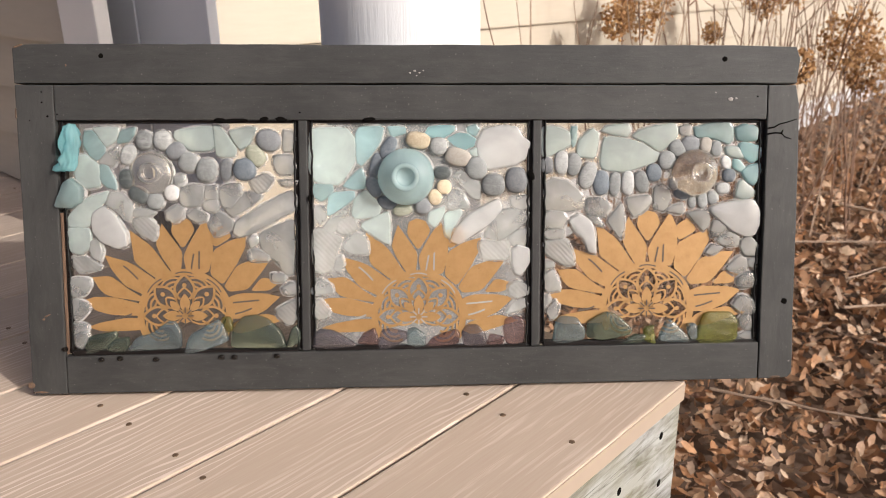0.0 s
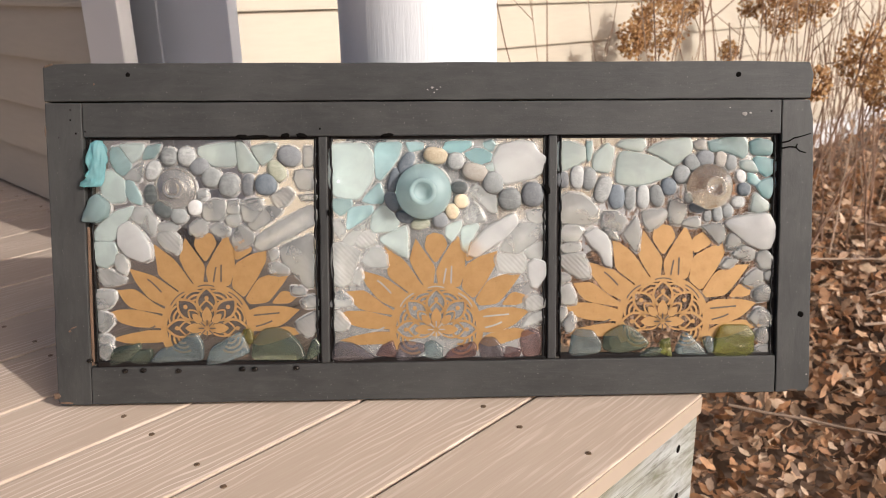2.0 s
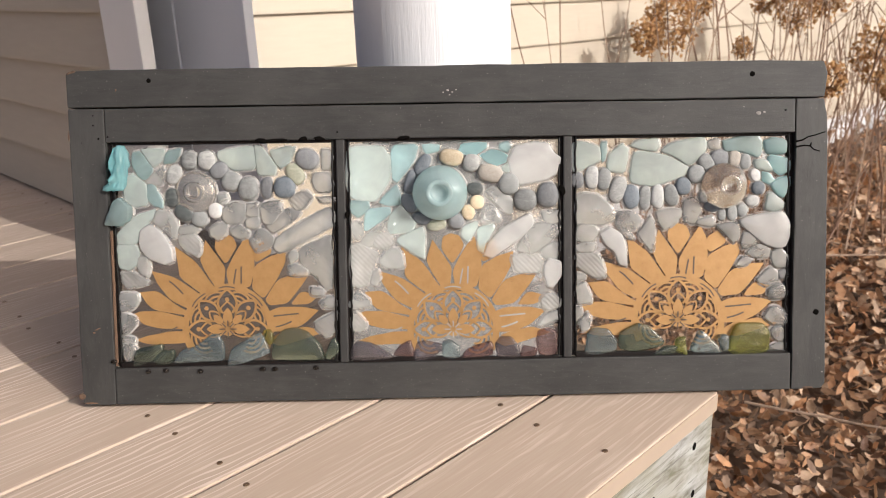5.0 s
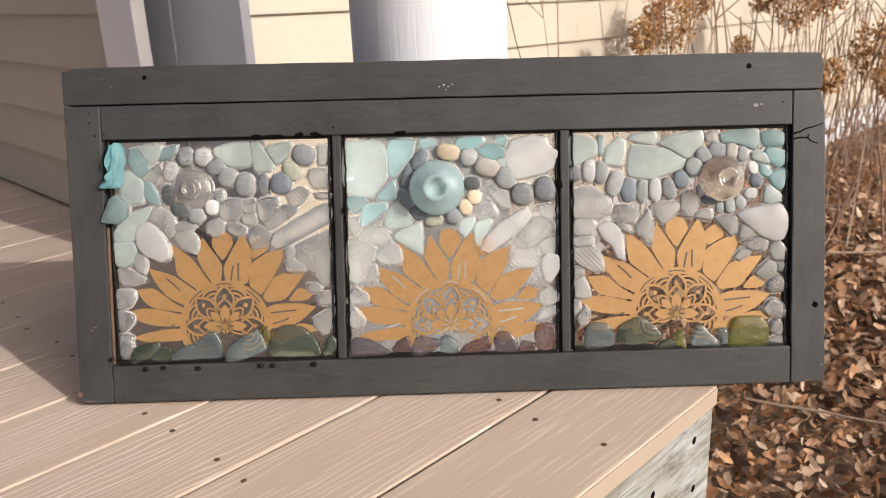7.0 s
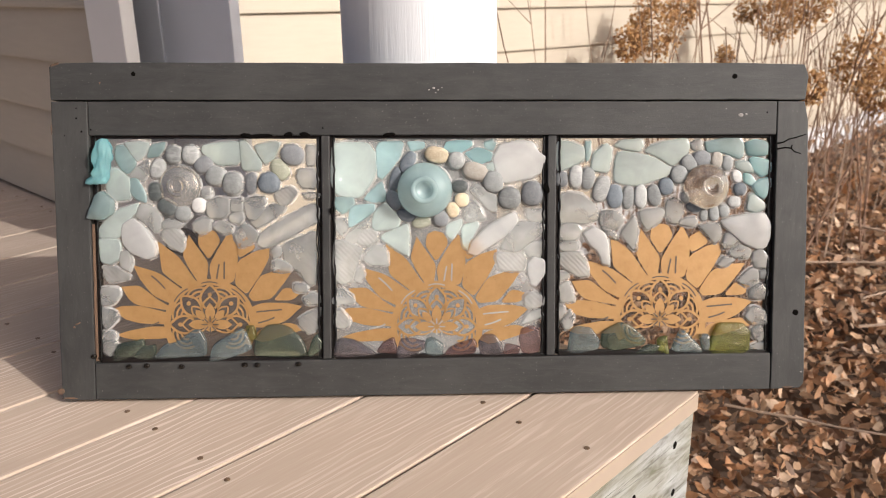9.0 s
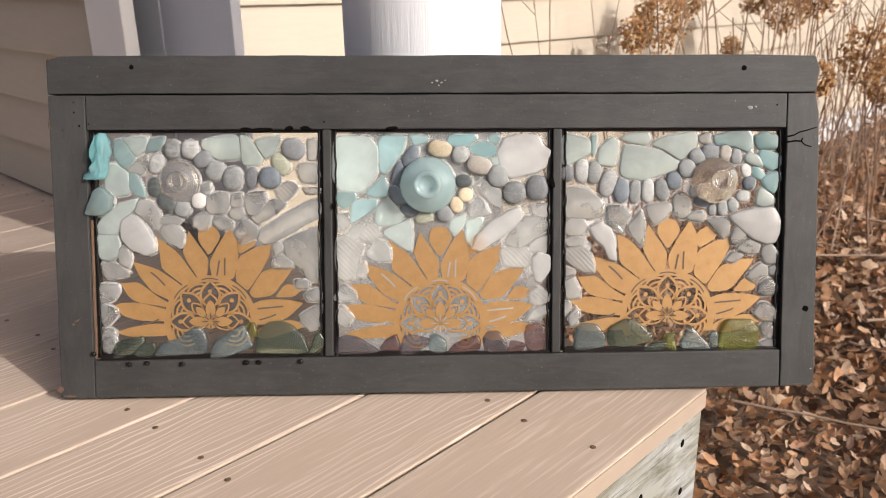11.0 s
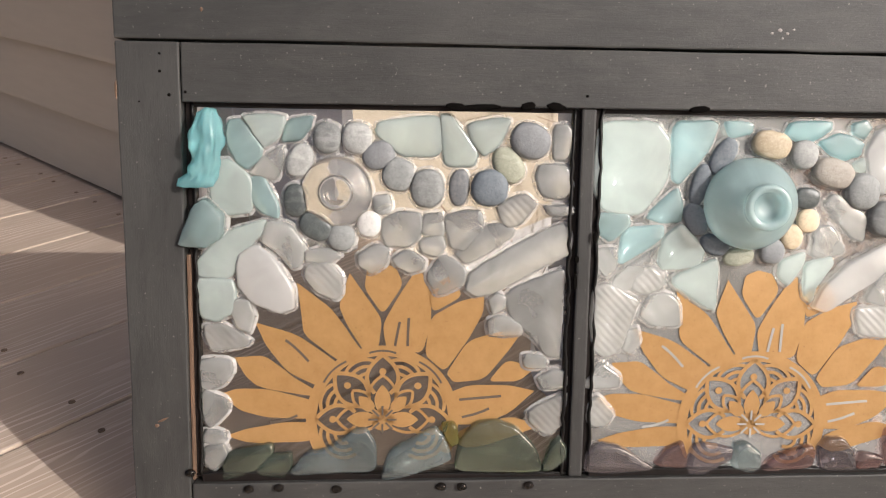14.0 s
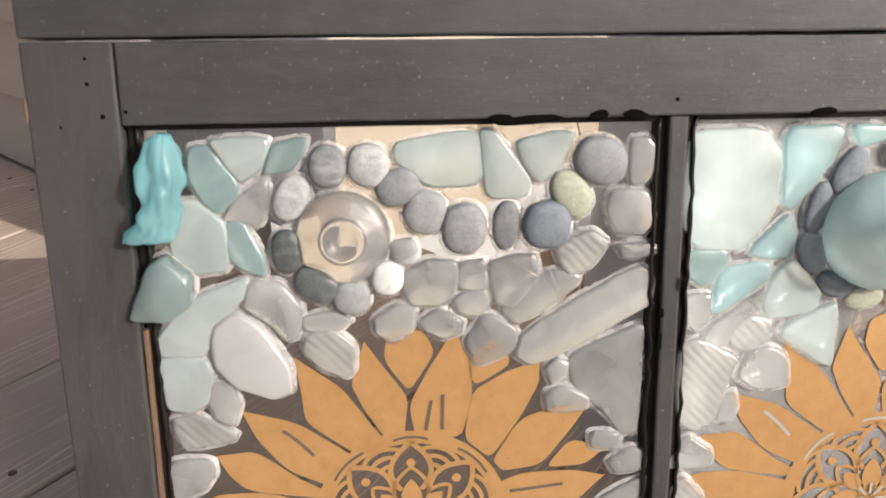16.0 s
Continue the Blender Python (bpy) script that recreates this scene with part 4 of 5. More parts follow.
shard(TWO, "turq", (390, -51), (394, -43), (421, -42), (421, -48), (410, -55), (400, -56))
shard(TWO, "turq", (414, -56), (427, -50), (435, -52), (444, -56), (442, -64), (430, -68), (419, -62))
shard(TWO, "aqua", (435, -44), (444, -41), (448, -46), (444, -53), (436, -50))
shard(TWO, "pale", (438, -69), (445, -66), (450, -72), (444, -75), (439, -73))
shard(TWO, "bright", (444, -62), (452, -47), (472, -42), (489, -44), (495, -55), (503, -60), (498, -78), (487, -84), (456, -90), (449, -80))
shard(TWO, "white", (419, -97), (427, -89), (450, -104), (449, -122), (441, -120), (425, -104))
shard(TWO, "white", (413, -131), (416, -112), (427, -111), (438, -129), (422, -133))
shard(TWO, "pale", (392, -145), (394, -135), (410, -129), (410, -137), (400, -153))
shard(TWO, "bright", (417, -167), (422, -154), (438, -137), (466, -121), (472, -125), (472, -134), (460, -147), (438, -162), (427, -170))
shard(TWO, "white", (452, -162), (460, -147), (475, -131), (500, -134), (503, -142), (494, -150), (472, -167))
shard(TWO, "white", (481, -119), (500, -117), (502, -130), (494, -134), (483, -129))
shard(TWO, "white", (478, -164), (488, -156), (502, -151), (504, -164), (497, -175), (485, -172))
shard(TWO, "ribbed", (448, -172), (450, -167), (479, -166), (482, -175), (479, -188), (452, -186))
shard(TWO, "bright", (483, -188), (483, -178), (490, -171), (501, -175), (501, -191), (494, -204), (487, -202))
shard(TWO, "ribbed", (480, -216), (490, -210), (502, -216), (499, -226), (488, -230), (481, -226))
shard(TWO, "white", (476, -248), (485, -235), (498, -229), (500, -238), (492, -243))
shard(TWO, "pale", (410, -137), (428, -132), (430, -137), (419, -153), (417, -164), (411, -159))
shard(TWO, "plum", (266, -283), (268, -268), (275, -263), (289, -265), (314, -280), (311, -283), (279, -285))
shard(TWO, "wine", (314, -279), (322, -268), (334, -262), (337, -273), (337, -281))
shard(TWO, "plum", (337, -285), (341, -265), (349, -263), (370, -267), (368, -275), (349, -286))
shard(TWO, "slate", (369, -280), (370, -264), (378, -262), (389, -270), (389, -281), (381, -284))
shard(TWO, "wine", (389, -283), (397, -273), (424, -263), (427, -270), (425, -280))
shard(TWO, "plum", (429, -267), (435, -259), (446, -259), (455, -269), (457, -283), (432, -283))
shard(TWO, "wine", (457, -282), (460, -269), (476, -273), (474, -281))
shard(TWO, "wine", (475, -264), (477, -253), (488, -249), (498, -254), (498, -278), (487, -281), (478, -279))
pebble(TWO, 0.3500, -0.0660, 0.0136, 0.0074, 60, "blue")
pebble(TWO, 0.3820, -0.0580, 0.0136, 0.0093, -10, "cream")
pebble(TWO, 0.4040, -0.0640, 0.0093, 0.0099, 0, "light")
pebble(TWO, 0.4250, -0.0760, 0.0148, 0.0099, -15, "tan")
pebble(TWO, 0.4450, -0.0880, 0.0117, 0.0124, 0, "grey")
pebble(TWO, 0.4630, -0.1060, 0.0130, 0.0124, 0, "grey")
pebble(TWO, 0.4880, -0.1010, 0.0124, 0.0142, 0, "mauve")
pebble(TWO, 0.4080, -0.0930, 0.0093, 0.0074, 0, "dark")
pebble(TWO, 0.4100, -0.1080, 0.0080, 0.0080, 0, "cream")
pebble(TWO, 0.4000, -0.1190, 0.0074, 0.0087, 0, "cream")
pebble(TWO, 0.3870, -0.1290, 0.0087, 0.0087, 0, "mauve")
pebble(TWO, 0.3650, -0.1330, 0.0111, 0.0062, 10, "moss")
pebble(TWO, 0.3480, -0.1250, 0.0105, 0.0068, -20, "blue")
pebble(TWO, 0.3340, -0.1080, 0.0074, 0.0117, 25, "blue")
pebble(TWO, 0.3360, -0.0850, 0.0062, 0.0148, -15, "blue")
bottle_top(TWO, 0.3690, -0.0970, 0.0306, "aqua")
sunflower(TWO, 0.3820, -0.2505)
shard(THREE, "pale", (515, -43), (529, -43), (546, -49), (547, -64), (516, -78), (514, -59))
shard(THREE, "aqua", (546, -44), (554, -43), (552, -63), (548, -66))
shard(THREE, "pale", (555, -58), (569, -45), (577, -51), (576, -61), (573, -78), (553, -75))
shard(THREE, "pale", (579, -48), (587, -42), (609, -40), (612, -48), (607, -55), (587, -51))
shard(THREE, "pale", (582, -56), (592, -54), (621, -60), (645, -73), (640, -81), (605, -93), (581, -89), (578, -81))
shard(THREE, "pale", (612, -54), (622, -46), (659, -39), (663, -47), (661, -57), (644, -71), (629, -61))
shard(THREE, "white", (663, -45), (672, -41), (677, -43), (676, -54), (666, -53))
shard(THREE, "aqua", (679, -44), (684, -43), (717, -36), (723, -45), (722, -58), (718, -63), (701, -56), (682, -55))
shard(THREE, "turq", (724, -45), (734, -41), (749, -44), (749, -59), (727, -59))
shard(THREE, "turq", (729, -63), (734, -60), (751, -65), (751, -77), (743, -83), (731, -73))
shard(THREE, "turq", (732, -92), (741, -85), (752, -83), (751, -94), (747, -107), (740, -104))
shard(THREE, "pale", (714, -65), (728, -65), (735, -77), (728, -78), (715, -73))
shard(THREE, "turq", (723, -78), (731, -80), (738, -88), (733, -93), (724, -88))
shard(THREE, "pale", (727, -119), (730, -102), (735, -101), (748, -112), (747, -119), (736, -122))
shard(THREE, "white", (515, -133), (518, -104), (526, -99), (543, -101), (560, -115), (563, -130), (548, -135))
shard(THREE, "white", (563, -135), (565, -120), (580, -120), (592, -128), (585, -140), (572, -142))
shard(THREE, "white", (567, -137), (577, -140), (585, -150), (580, -152), (565, -140))
shard(THREE, "white", (587, -145), (597, -132), (602, -125), (606, -132), (607, -164), (601, -164))
shard(THREE, "white", (518, -140), (525, -133), (540, -135), (545, -142), (538, -153), (521, -153))
shard(THREE, "bright", (545, -145), (557, -137), (570, -145), (574, -157), (576, -181), (567, -179), (562, -165), (552, -157))
shard(THREE, "white", (517, -158), (528, -153), (541, -155), (540, -165), (522, -165))
shard(THREE, "ribbed", (517, -167), (544, -165), (552, -184), (552, -193), (540, -194), (520, -181))
shard(THREE, "white", (517, -189), (530, -189), (529, -196), (518, -198))
shard(THREE, "white", (519, -203), (530, -198), (537, -216), (536, -222), (522, -223), (517, -211))
shard(THREE, "white", (517, -228), (525, -225), (526, -235), (519, -242))
shard(THREE, "white", (522, -244), (532, -232), (537, -239), (533, -251), (526, -254))
shard(THREE, "white", (607, -120), (634, -117), (637, -123), (631, -132), (617, -142), (610, -133))
shard(THREE, "white", (637, -120), (638, -109), (647, -105), (655, -111), (657, -120), (651, -135), (639, -133))
shard(THREE, "white", (654, -130), (671, -126), (672, -139), (652, -135))
shard(THREE, "white", (673, -137), (686, -134), (699, -134), (700, -149), (693, -157), (684, -147))
shard(THREE, "bright", (698, -132), (709, -127), (746, -121), (756, -134), (757, -149), (749, -161), (739, -163), (723, -156), (703, -139))
shard(THREE, "white", (701, -157), (703, -145), (715, -145), (722, -154), (710, -162), (703, -163))
shard(THREE, "white", (707, -167), (720, -157), (734, -163), (732, -173), (717, -173))
shard(THREE, "white", (735, -166), (745, -162), (754, -171), (755, -184), (739, -184), (734, -174))
shard(THREE, "white", (743, -188), (752, -184), (756, -188), (750, -198), (744, -196))
shard(THREE, "white", (718, -198), (734, -183), (743, -188), (743, -201), (731, -206))
shard(THREE, "white", (733, -208), (743, -201), (751, -205), (752, -217), (738, -220), (732, -217))
shard(THREE, "white", (727, -239), (734, -229), (739, -227), (751, -234), (751, -248), (739, -248))
shard(THREE, "white", (736, -253), (746, -248), (751, -260), (746, -268), (736, -260))
shard(THREE, "white", (733, -272), (750, -266), (752, -275), (745, -280), (736, -278))
shard(THREE, "white", (695, -181), (703, -171), (717, -174), (704, -183))
shard(THREE, "slate", (529, -280), (533, -256), (539, -250), (556, -252), (565, -265), (564, -275), (546, -280))
shard(THREE, "green", (567, -273), (568, -256), (588, -245), (600, -249), (618, -265), (614, -271), (584, -277))
shard(THREE, "green", (604, -281), (619, -271), (633, -271), (628, -280))
shard(THREE, "olive", (630, -278), (631, -263), (641, -261), (641, -266), (644, -282))
shard(THREE, "slate", (645, -278), (655, -256), (660, -254), (679, -273), (681, -280))
shard(THREE, "slate", (677, -259), (688, -259), (689, -275), (682, -277))
shard(THREE, "olive", (689, -280), (690, -265), (697, -248), (702, -246), (726, -246), (734, -256), (733, -278), (713, -283))
pebble(THREE, 0.5210, -0.0850, 0.0074, 0.0093, 0, "mauve")
pebble(THREE, 0.5370, -0.0820, 0.0080, 0.0130, 0, "light")
pebble(THREE, 0.5500, -0.0840, 0.0080, 0.0130, -5, "grey")
pebble(THREE, 0.5650, -0.0960, 0.0093, 0.0154, -20, "light")
pebble(THREE, 0.5800, -0.1040, 0.0093, 0.0136, 0, "blue")
pebble(THREE, 0.5950, -0.1050, 0.0068, 0.0136, -3, "grey")
pebble(THREE, 0.6090, -0.1040, 0.0074, 0.0136, 0, "light")
pebble(THREE, 0.6240, -0.1030, 0.0080, 0.0124, 10, "grey")
pebble(THREE, 0.6370, -0.0930, 0.0087, 0.0099, 0, "blue")
pebble(THREE, 0.6510, -0.0800, 0.0099, 0.0105, 0, "grey")
pebble(THREE, 0.6620, -0.0670, 0.0099, 0.0087, -40, "grey")
pebble(THREE, 0.6760, -0.0620, 0.0105, 0.0087, 0, "mauve")
pebble(THREE, 0.6930, -0.0630, 0.0068, 0.0087, 0, "tan")
pebble(THREE, 0.7050, -0.0670, 0.0062, 0.0087, 0, "grey")
pebble(THREE, 0.7160, -0.0820, 0.0056, 0.0074, 20, "snow")
pebble(THREE, 0.7190, -0.0960, 0.0074, 0.0074, 0, "blue")
pebble(THREE, 0.7130, -0.1100, 0.0074, 0.0062, 0, "light")
pebble(THREE, 0.7020, -0.1200, 0.0062, 0.0074, 0, "grey")
pebble(THREE, 0.6910, -0.1230, 0.0062, 0.0087, 0, "grey")
pebble(THREE, 0.6800, -0.1250, 0.0049, 0.0068, 0, "grey")
pebble(THREE, 0.6690, -0.1160, 0.0093, 0.0056, -10, "blue")
pebble(THREE, 0.6600, -0.1050, 0.0056, 0.0068, 0, "light")
bottle_top(THREE, 0.6810, -0.0930, 0.0251, "clear", 0.8)
sunflower(THREE, 0.6333, -0.2421)
for pane in (ONE, TWO, THREE):
    lay(pane)
# ---- small marks on the sash ----
def spot(name, x, z, rx, rz, mat, depth=0.0009, label="", turn=0.0):
    bm = bmesh.new()
    bmesh.ops.create_uvsphere(bm, u_segments=14, v_segments=8, radius=1.0)
    c, s = math.cos(radians(turn)), math.sin(radians(turn))
    for v in bm.verts:
        k = 1 + 0.25 * noise.noise(v.co * 1.7 + Vector((x * 90, 0, z * 90)))
        px, pz = v.co.x * rx * k, v.co.z * rz * k
        v.co = (x + px * c - pz * s, v.co.y * depth, z + px * s + pz * c)
    return part(name, bm, mat, window, label, smooth=True)


for x, z, r in ((0.050, 0.030, 0.0026), (0.7085, 0.027, 0.0030), (0.782, -0.233, 0.0034), (-0.0139, -0.0182, 0.0010), (-0.0085, -0.0328, 0.0012), (0.0017, -0.0308, 0.0009), (0.257, -0.029, 0.0010), (0.745, -0.012, 0.001), (-0.0138, -0.0074, 0.0008), (-0.0272, -0.0372, 0.0006)):
    spot("nail_hole", x, z, r, r * 0.95, HOLE, 0.0005)
for x, z, rx, rz, t in ((0.186, -0.0375, 0.016, 0.0022, 4), (0.172, -0.0368, 0.006, 0.0024, 0), (0.219, -0.0360, 0.005, 0.0024, 10), (0.237, -0.0362, 0.006, 0.0026, -8), (0.330, -0.0362, 0.007, 0.0022, 5), (0.2655, -0.120, 0.0016, 0.004, 0), (0.254, -0.135, 0.0016, 0.003, 0), (0.2535, -0.150, 0.0015, 0.006, 0), (0.5035, -0.095, 0.003, 0.006, 20)):
    spot("sealant_blob", x, z, rx, rz, HOLE, 0.0006, turn=t)
for x, z in ((0.037, -0.2945), (0.057, -0.2935), (0.096, -0.2945), (0.167, -0.2925), (0.181, -0.2925), (0.227, -0.2915), (-0.002, -0.283)):
    spot("resin_drop", x, z, 0.0036, 0.0027, RESIN, 0.0028)
for x, z, r in ((0.379, 0.0145, 0.0016), (0.384, 0.0125, 0.0012), (0.374, 0.0125, 0.0010), (0.388, 0.0150, 0.0009), (0.381, 0.0095, 0.0009), (0.716, -0.0150, 0.0028), (0.722, -0.0140, 0.0014), (0.70, -0.008, 0.0007), (0.79, -0.30, 0.001)):
    spot("paint_fleck", x, z, r, r * 0.7, SPECKPAINT, 0.0003)
for x, z, rx, rz, t in ((-0.019, -0.246, 0.004, 0.0008, 25), (-0.023, -0.250, 0.0015, 0.0012, 0), (-0.040, -0.323, 0.004, 0.0035, 0), (-0.030, -0.3305, 0.008, 0.0011, 0), (0.013, 0.020, 0.0009, 0.0014, 0), (-0.0415, -0.03, 0.0008, 0.006, 0), (0.775, -0.3175, 0.006, 0.0011, 0), (-0.036, 0.0400, 0.006, 0.0012, 18)):
    spot("bare_wood_patch", x, z, rx, rz, RAWWOOD, 0.0004, turn=t)
for pts in (((0.7568, -0.046), (0.764, -0.0445), (0.770, -0.041), (0.777, -0.0395), (0.788, -0.036)), ((0.7568, -0.052), (0.765, -0.0505), (0.772, -0.051), (0.776, -0.055), (0.783, -0.0570)), ((0.772, -0.051), (0.7735, -0.0475))):
    bm = bmesh.new()
    tube(bm, [(x, 0.0001, z) for x, z in pts], 0.0010, 0.0006)
    part("crack", bm, HOLE, window)
# raw wood showing along the inner side of the stile
bm = bmesh.new()
box(bm, -0.0012, 0.0008, 0.0025, 0.0094, -0.289, -0.135, 0.0004)
part("bare_reveal", bm, RAWWOOD, window, "bare brown wood inside the stile")

# a lump of turquoise glass shaped like a leaping fish
bm = bmesh.new()
rings = []
for x, z, rx, ry in ((0.0178, -0.0410, 0.0030, 0.004), (0.0172, -0.0455, 0.0074, 0.008), (0.0162, -0.0540, 0.0096, 0.010), (0.0156, -0.0610, 0.0100, 0.011), (0.0148, -0.0680, 0.0094, 0.010), (0.0140, -0.0745, 0.0086, 0.009),
                     (0.0128, -0.0805, 0.0080, 0.008), (0.0104, -0.0848, 0.0092, 0.007), (0.0072, -0.0876, 0.0098, 0.005), (0.0030, -0.0893, 0.0066, 0.0035), (-0.0015, -0.0903, 0.0020, 0.002)):
    ring = []
    for k in range(28):
        q = 2 * math.pi * k / 28
        d = Vector((math.cos(q), math.sin(q), 0))
        s = 1 + 0.34 * noise.noise((d.x * 1.8 + x * 90, d.y * 1.8, z * 220)) + 0.26 * noise.noise((d.x * 4, d.y * 4, z * 420))
        ring.append(bm.verts.new((x + d.x * rx * s, -0.004 + d.y * ry * s, z - 0.25 * d.x * rx)))
    rings.append(ring)
for a, b in zip(rings, rings[1:]):
    for k in range(28):
        bm.faces.new((a[k], a[(k + 1) % 28], b[(k + 1) % 28], b[k]))
bm.faces.new(rings[0][::-1])
bm.faces.new(rings[-1])
bmesh.ops.recalc_face_normals(bm, faces=bm.faces)
bmesh.ops.subdivide_edges(bm, edges=bm.edges[:], cuts=1, use_grid_fill=True, smooth=0.6)
bm.normal_update()
for v in bm.verts:
    q = v.co
    v.co = q + v.normal * (0.0012 * noise.noise(q * 190) + 0.0008 * noise.noise(q * 420) + 0.0004 * noise.noise(q * 900))
part("fish_shaped_glass", bm, frosted("bright_turquoise_glass", (0.48, 0.88, 0.92), 0.72, 0.25, 0.05, 0.05), window, "bright turquoise glass lump shaped like a fish", smooth=True)


# ---- leaf litter, twigs and the dry shrub beside the deck ----
def scatter_leaves(name, count, inside, size, lift, seed):
    rng = np.random.default_rng(seed)
    verts, faces = [], []
    shape = [(0, -1.0), (0.20, -0.72), (0.40, -0.50), (0.40, -0.22), (0.50, 0.0), (0.38, 0.32), (0.24, 0.70), (0, 1.0), (-0.24, 0.68), (-0.40, 0.36), (-0.46, 0.05), (-0.40, -0.22), (-0.36, -0.52), (-0.18, -0.74)]
    made = 0
    while made < count:
        x, y = rng.uniform(inside[0], inside[1]), rng.uniform(inside[2], inside[3])
        if x * 0.6884 + y * 0.7254 < END + 0.02 and -x * 0.7254 + y * 0.6884 > EDGE - 0.02:
            continue
        if -x * 0.7254 + y * 0.6884 > WALL_Y - 0.03:
            continue
        s = size * rng.uniform(0.55, 1.25)
        m = Euler((rng.normal(0, 0.75), rng.normal(0, 0.75), rng.uniform(0, 6.28))).to_matrix()
        z = GROUND + lift * rng.uniform(0, 1) ** 1.5 + 0.03 * noise.noise(Vector((x, y, 0)) * 1.3)
        curl = rng.uniform(0.1, 0.8)
        base = len(verts)
        for a, b in [(0, 0)] + shape:
            a, b = a + 0.06 * rng.normal(), b
            p = m @ Vector((a * s, b * s, s * (curl * a * a + 0.35 * curl * b * b)))
            verts.append((x + p.x, y + p.y, z + p.z))
        n = len(shape)
        for k in range(n):
            faces.append((base, base + 1 + k, base + 1 + (k + 1) % n))
        made += 1
    me = bpy.data.meshes.new(name)
    me.from_pydata(verts, [], faces)
    me.materials.append(LEAF)
    return tagged(new(name, me), "brown curled dead leaves covering the ground", "leaf litter", kind="stuff")


scatter_leaves("leaf_litter", 20000, (0.6, 2.4, -0.9, 2.2), 0.0155, 0.08, 3)
scatter_leaves("leaf_litter", 15000, (1.2, 5.5, -1.2, 5.0), 0.024, 0.09, 4)

H = lambda x, y, z: HOUSE @ Vector((x, y, z))
rng = random.Random(11)


def wander(a, b, n, amount):
    a, b = Vector(a), Vector(b)
    pts = []
    off = Vector((0, 0, 0))
    for i in range(n):
        f = i / (n - 1)
        off += Vector((rng.gauss(0, amount), rng.gauss(0, amount), rng.gauss(0, amount * 0.3)))
        pts.append(a.lerp(b, f) + off * (1 if i else 0) * (f * (1 - 0.6 * f)))
    return pts


shrub = tagged(empty("dry_shrub", Matrix.Translation(H(1.55, 0.20, GROUND))), "leafless brown shrub with dried flower heads before the wall", "shrub")
BACK = shrub.matrix_world.inverted()


def head(x, y, z, r):
    """A dried flower cluster: many small papery florets about an uneven dome, on its stem."""
    c = H(x, y, z)
    verts, faces = [], []
    for _ in range(int(620 * (r / 0.06) ** 1.5)):
        d = Vector((rng.gauss(0, 1), rng.gauss(0, 1), rng.gauss(0, 1))).normalized()
        q = r * (0.55 + 0.5 * rng.random()) * (1 + 0.3 * noise.noise(d * 2 + c))
        p = BACK @ (c + Vector((d.x * q, d.y * q, d.z * q * 1.15)))
        s = rng.uniform(0.0022, 0.0052)
        u = Vector((rng.gauss(0, 1), rng.gauss(0, 1), rng.gauss(0, 1))).normalized() * s
        w = u.orthogonal().normalized() * s
        t = u.cross(w).normalized() * s * 0.4
        b = len(verts)
        verts += [tuple(p - u - w + t), tuple(p + u - w), tuple(p + u + w + t), tuple(p - u + w)]
        faces += [(b, b + 1, b + 2), (b, b + 2, b + 3)]
    me = bpy.data.meshes.new("flower_head")
    me.from_pydata(verts, [], faces)
    me.materials.append(FLORET)
    ob = new("flower_head", me)
    ob.parent = shrub
    ob["label"] = "dried brown flower head"
    bm = bmesh.new()
    foot = H(x + rng.uniform(-0.15, 0.15), y + rng.uniform(-0.08, 0.05), GROUND)
    tube(bm, [BACK @ p for p in wander(foot, c, 8, 0.012)], 0.0035, 0.0016)
    for _ in range(7):
        d = Vector((rng.gauss(0, 1), rng.gauss(0, 1), rng.gauss(0.3, 1))).normalized() * r * 0.8
        tube(bm, [BACK @ (c - Vector((0, 0, r * 0.7))), BACK @ (c + d)], 0.001, 0.0006, 3)
    part("stem", bm, STEM, shrub)


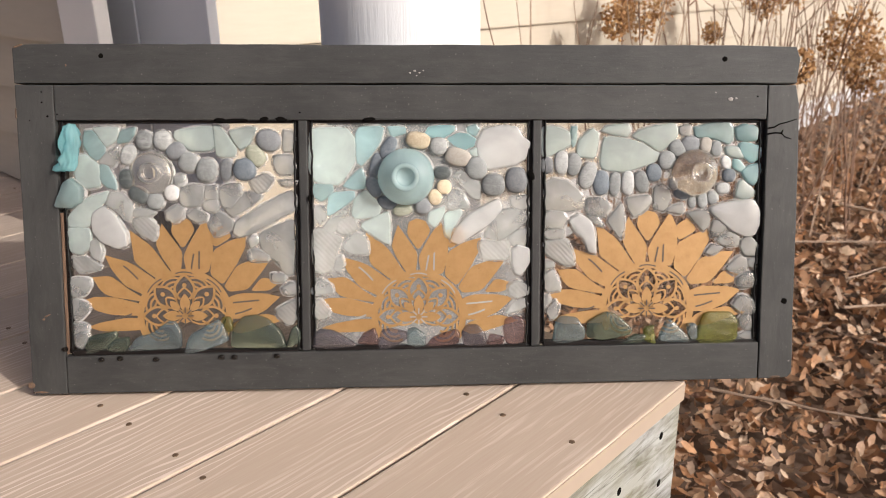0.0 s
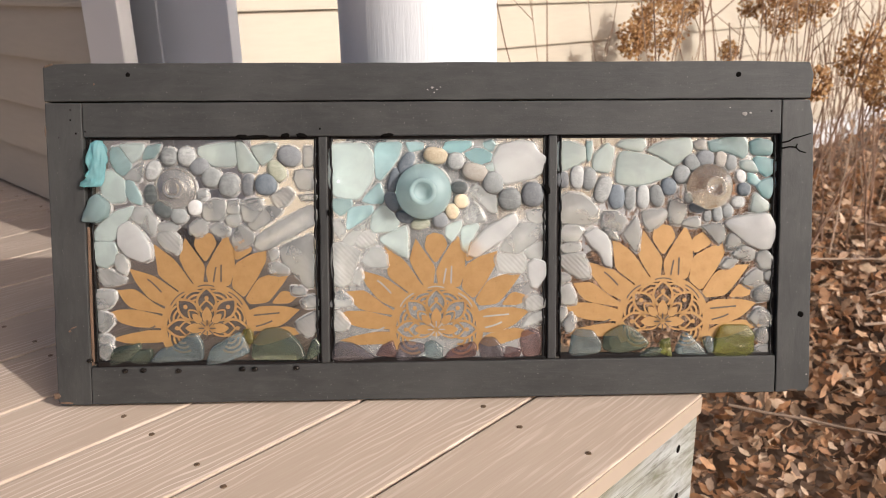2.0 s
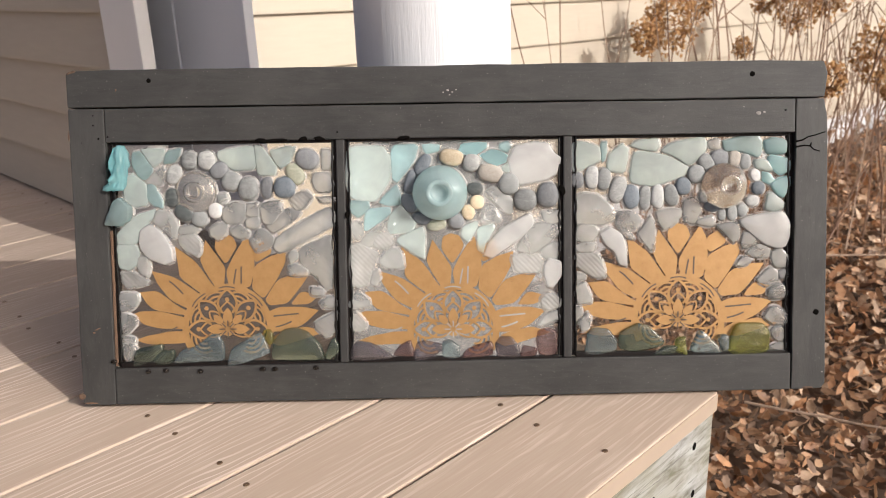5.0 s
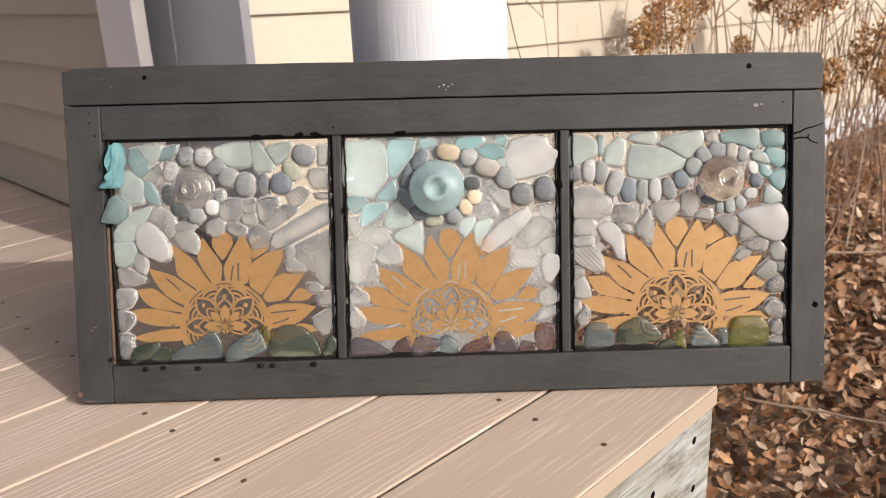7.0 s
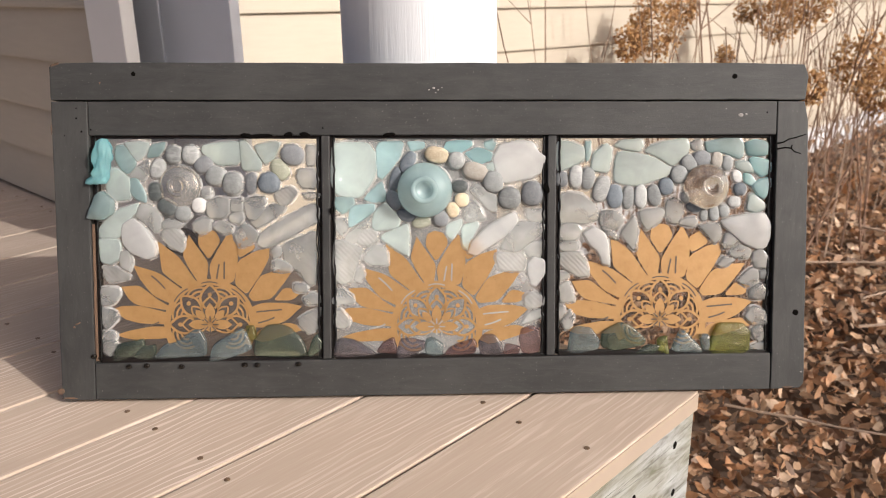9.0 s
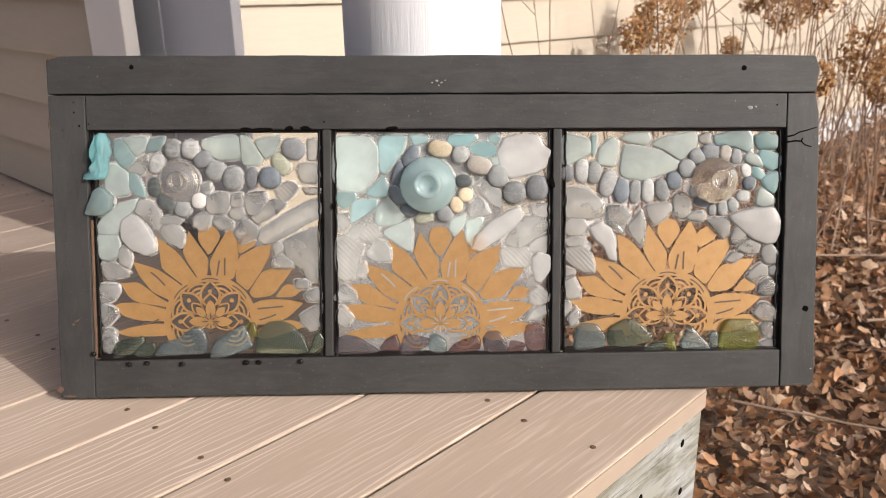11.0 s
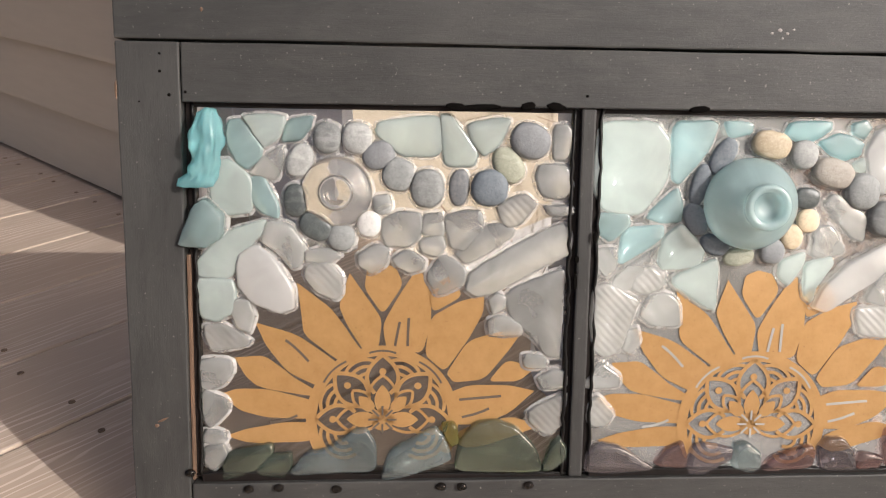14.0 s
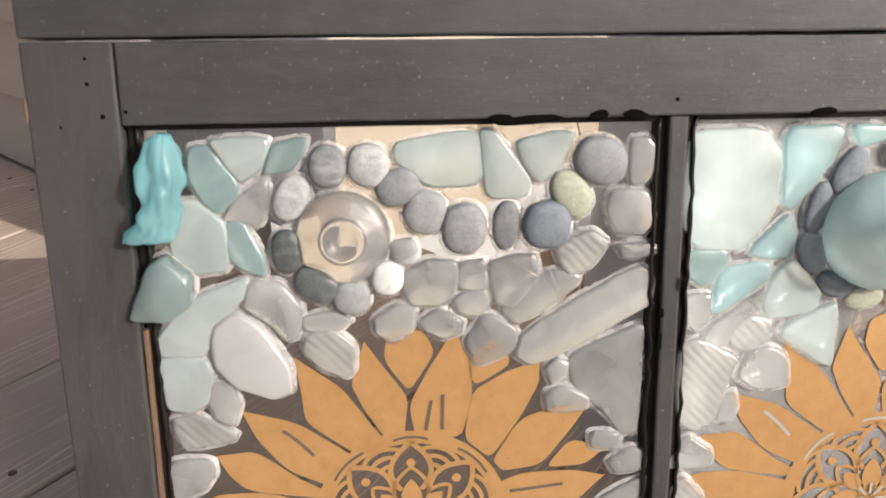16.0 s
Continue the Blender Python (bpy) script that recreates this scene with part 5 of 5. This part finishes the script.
head(1.686, 0.257, 0.307, 0.080)
head(1.530, 0.240, 0.274, 0.044)
head(2.014, 0.198, 0.212, 0.030)
head(1.888, 0.283, 0.350, 0.045)
head(2.177, 0.114, 0.315, 0.066)
head(1.430, -0.265, 0.212, 0.035)
head(1.904, -0.223, 0.221, 0.074)
head(1.944, -0.055, 0.380, 0.070)
head(2.112, -0.223, 0.135, 0.073)
head(2.181, 0.215, 0.339, 0.040)
# bare stems of the shrub
for k in range(150):
    x, y = rng.uniform(1.0, 3.5), rng.uniform(-0.26, 0.30)
    if k < 16:
        x, y = rng.uniform(0.87, 2.1), rng.uniform(0.03, 0.31)
    foot = H(x, y, GROUND)
    top = H(x + rng.gauss(0, 0.22), y + rng.gauss(0, 0.12), GROUND + rng.uniform(0.35, 1.05))
    pts = wander(foot, top, 7, 0.018)
    bm = bmesh.new()
    r = rng.uniform(0.0016, 0.0038)
    tube(bm, [BACK @ p for p in pts], r, r * 0.4, 4)
    for _ in range(rng.randint(0, 3)):
        i = rng.randint(2, 5)
        q = pts[i] + Vector((rng.gauss(0, 0.10), rng.gauss(0, 0.10), rng.uniform(0.04, 0.2)))
        tube(bm, [BACK @ p for p in wander(pts[i], q, 4, 0.01)], r * 0.6, r * 0.3, 3)
    part("stem", bm, STEM if rng.random() < 0.6 else STEMPALE, shrub)
# fallen twigs
for k in range(46):
    x, y = rng.uniform(0.75, 2.6), rng.uniform(-0.3, 1.6)
    if x * 0.6884 + y * 0.7254 < END + 0.2 or -x * 0.7254 + y * 0.6884 > 0.2:
        continue
    a = rng.uniform(-0.9, 0.4)
    l = rng.uniform(0.10, 0.38)
    z = GROUND + rng.uniform(0.06, 0.12)
    bm = bmesh.new()
    tube(bm, wander((0, 0, 0), (l * math.cos(a), l * math.sin(a), rng.uniform(-0.03, 0.05)), 6, 0.008), rng.uniform(0.0025, 0.006), 0.0015)
    t = tagged(link("twig", bm, STEMPALE), "pale dry twig lying on dead leaves", "twig", "fallen twigs")
    t.location = (x, y, z)
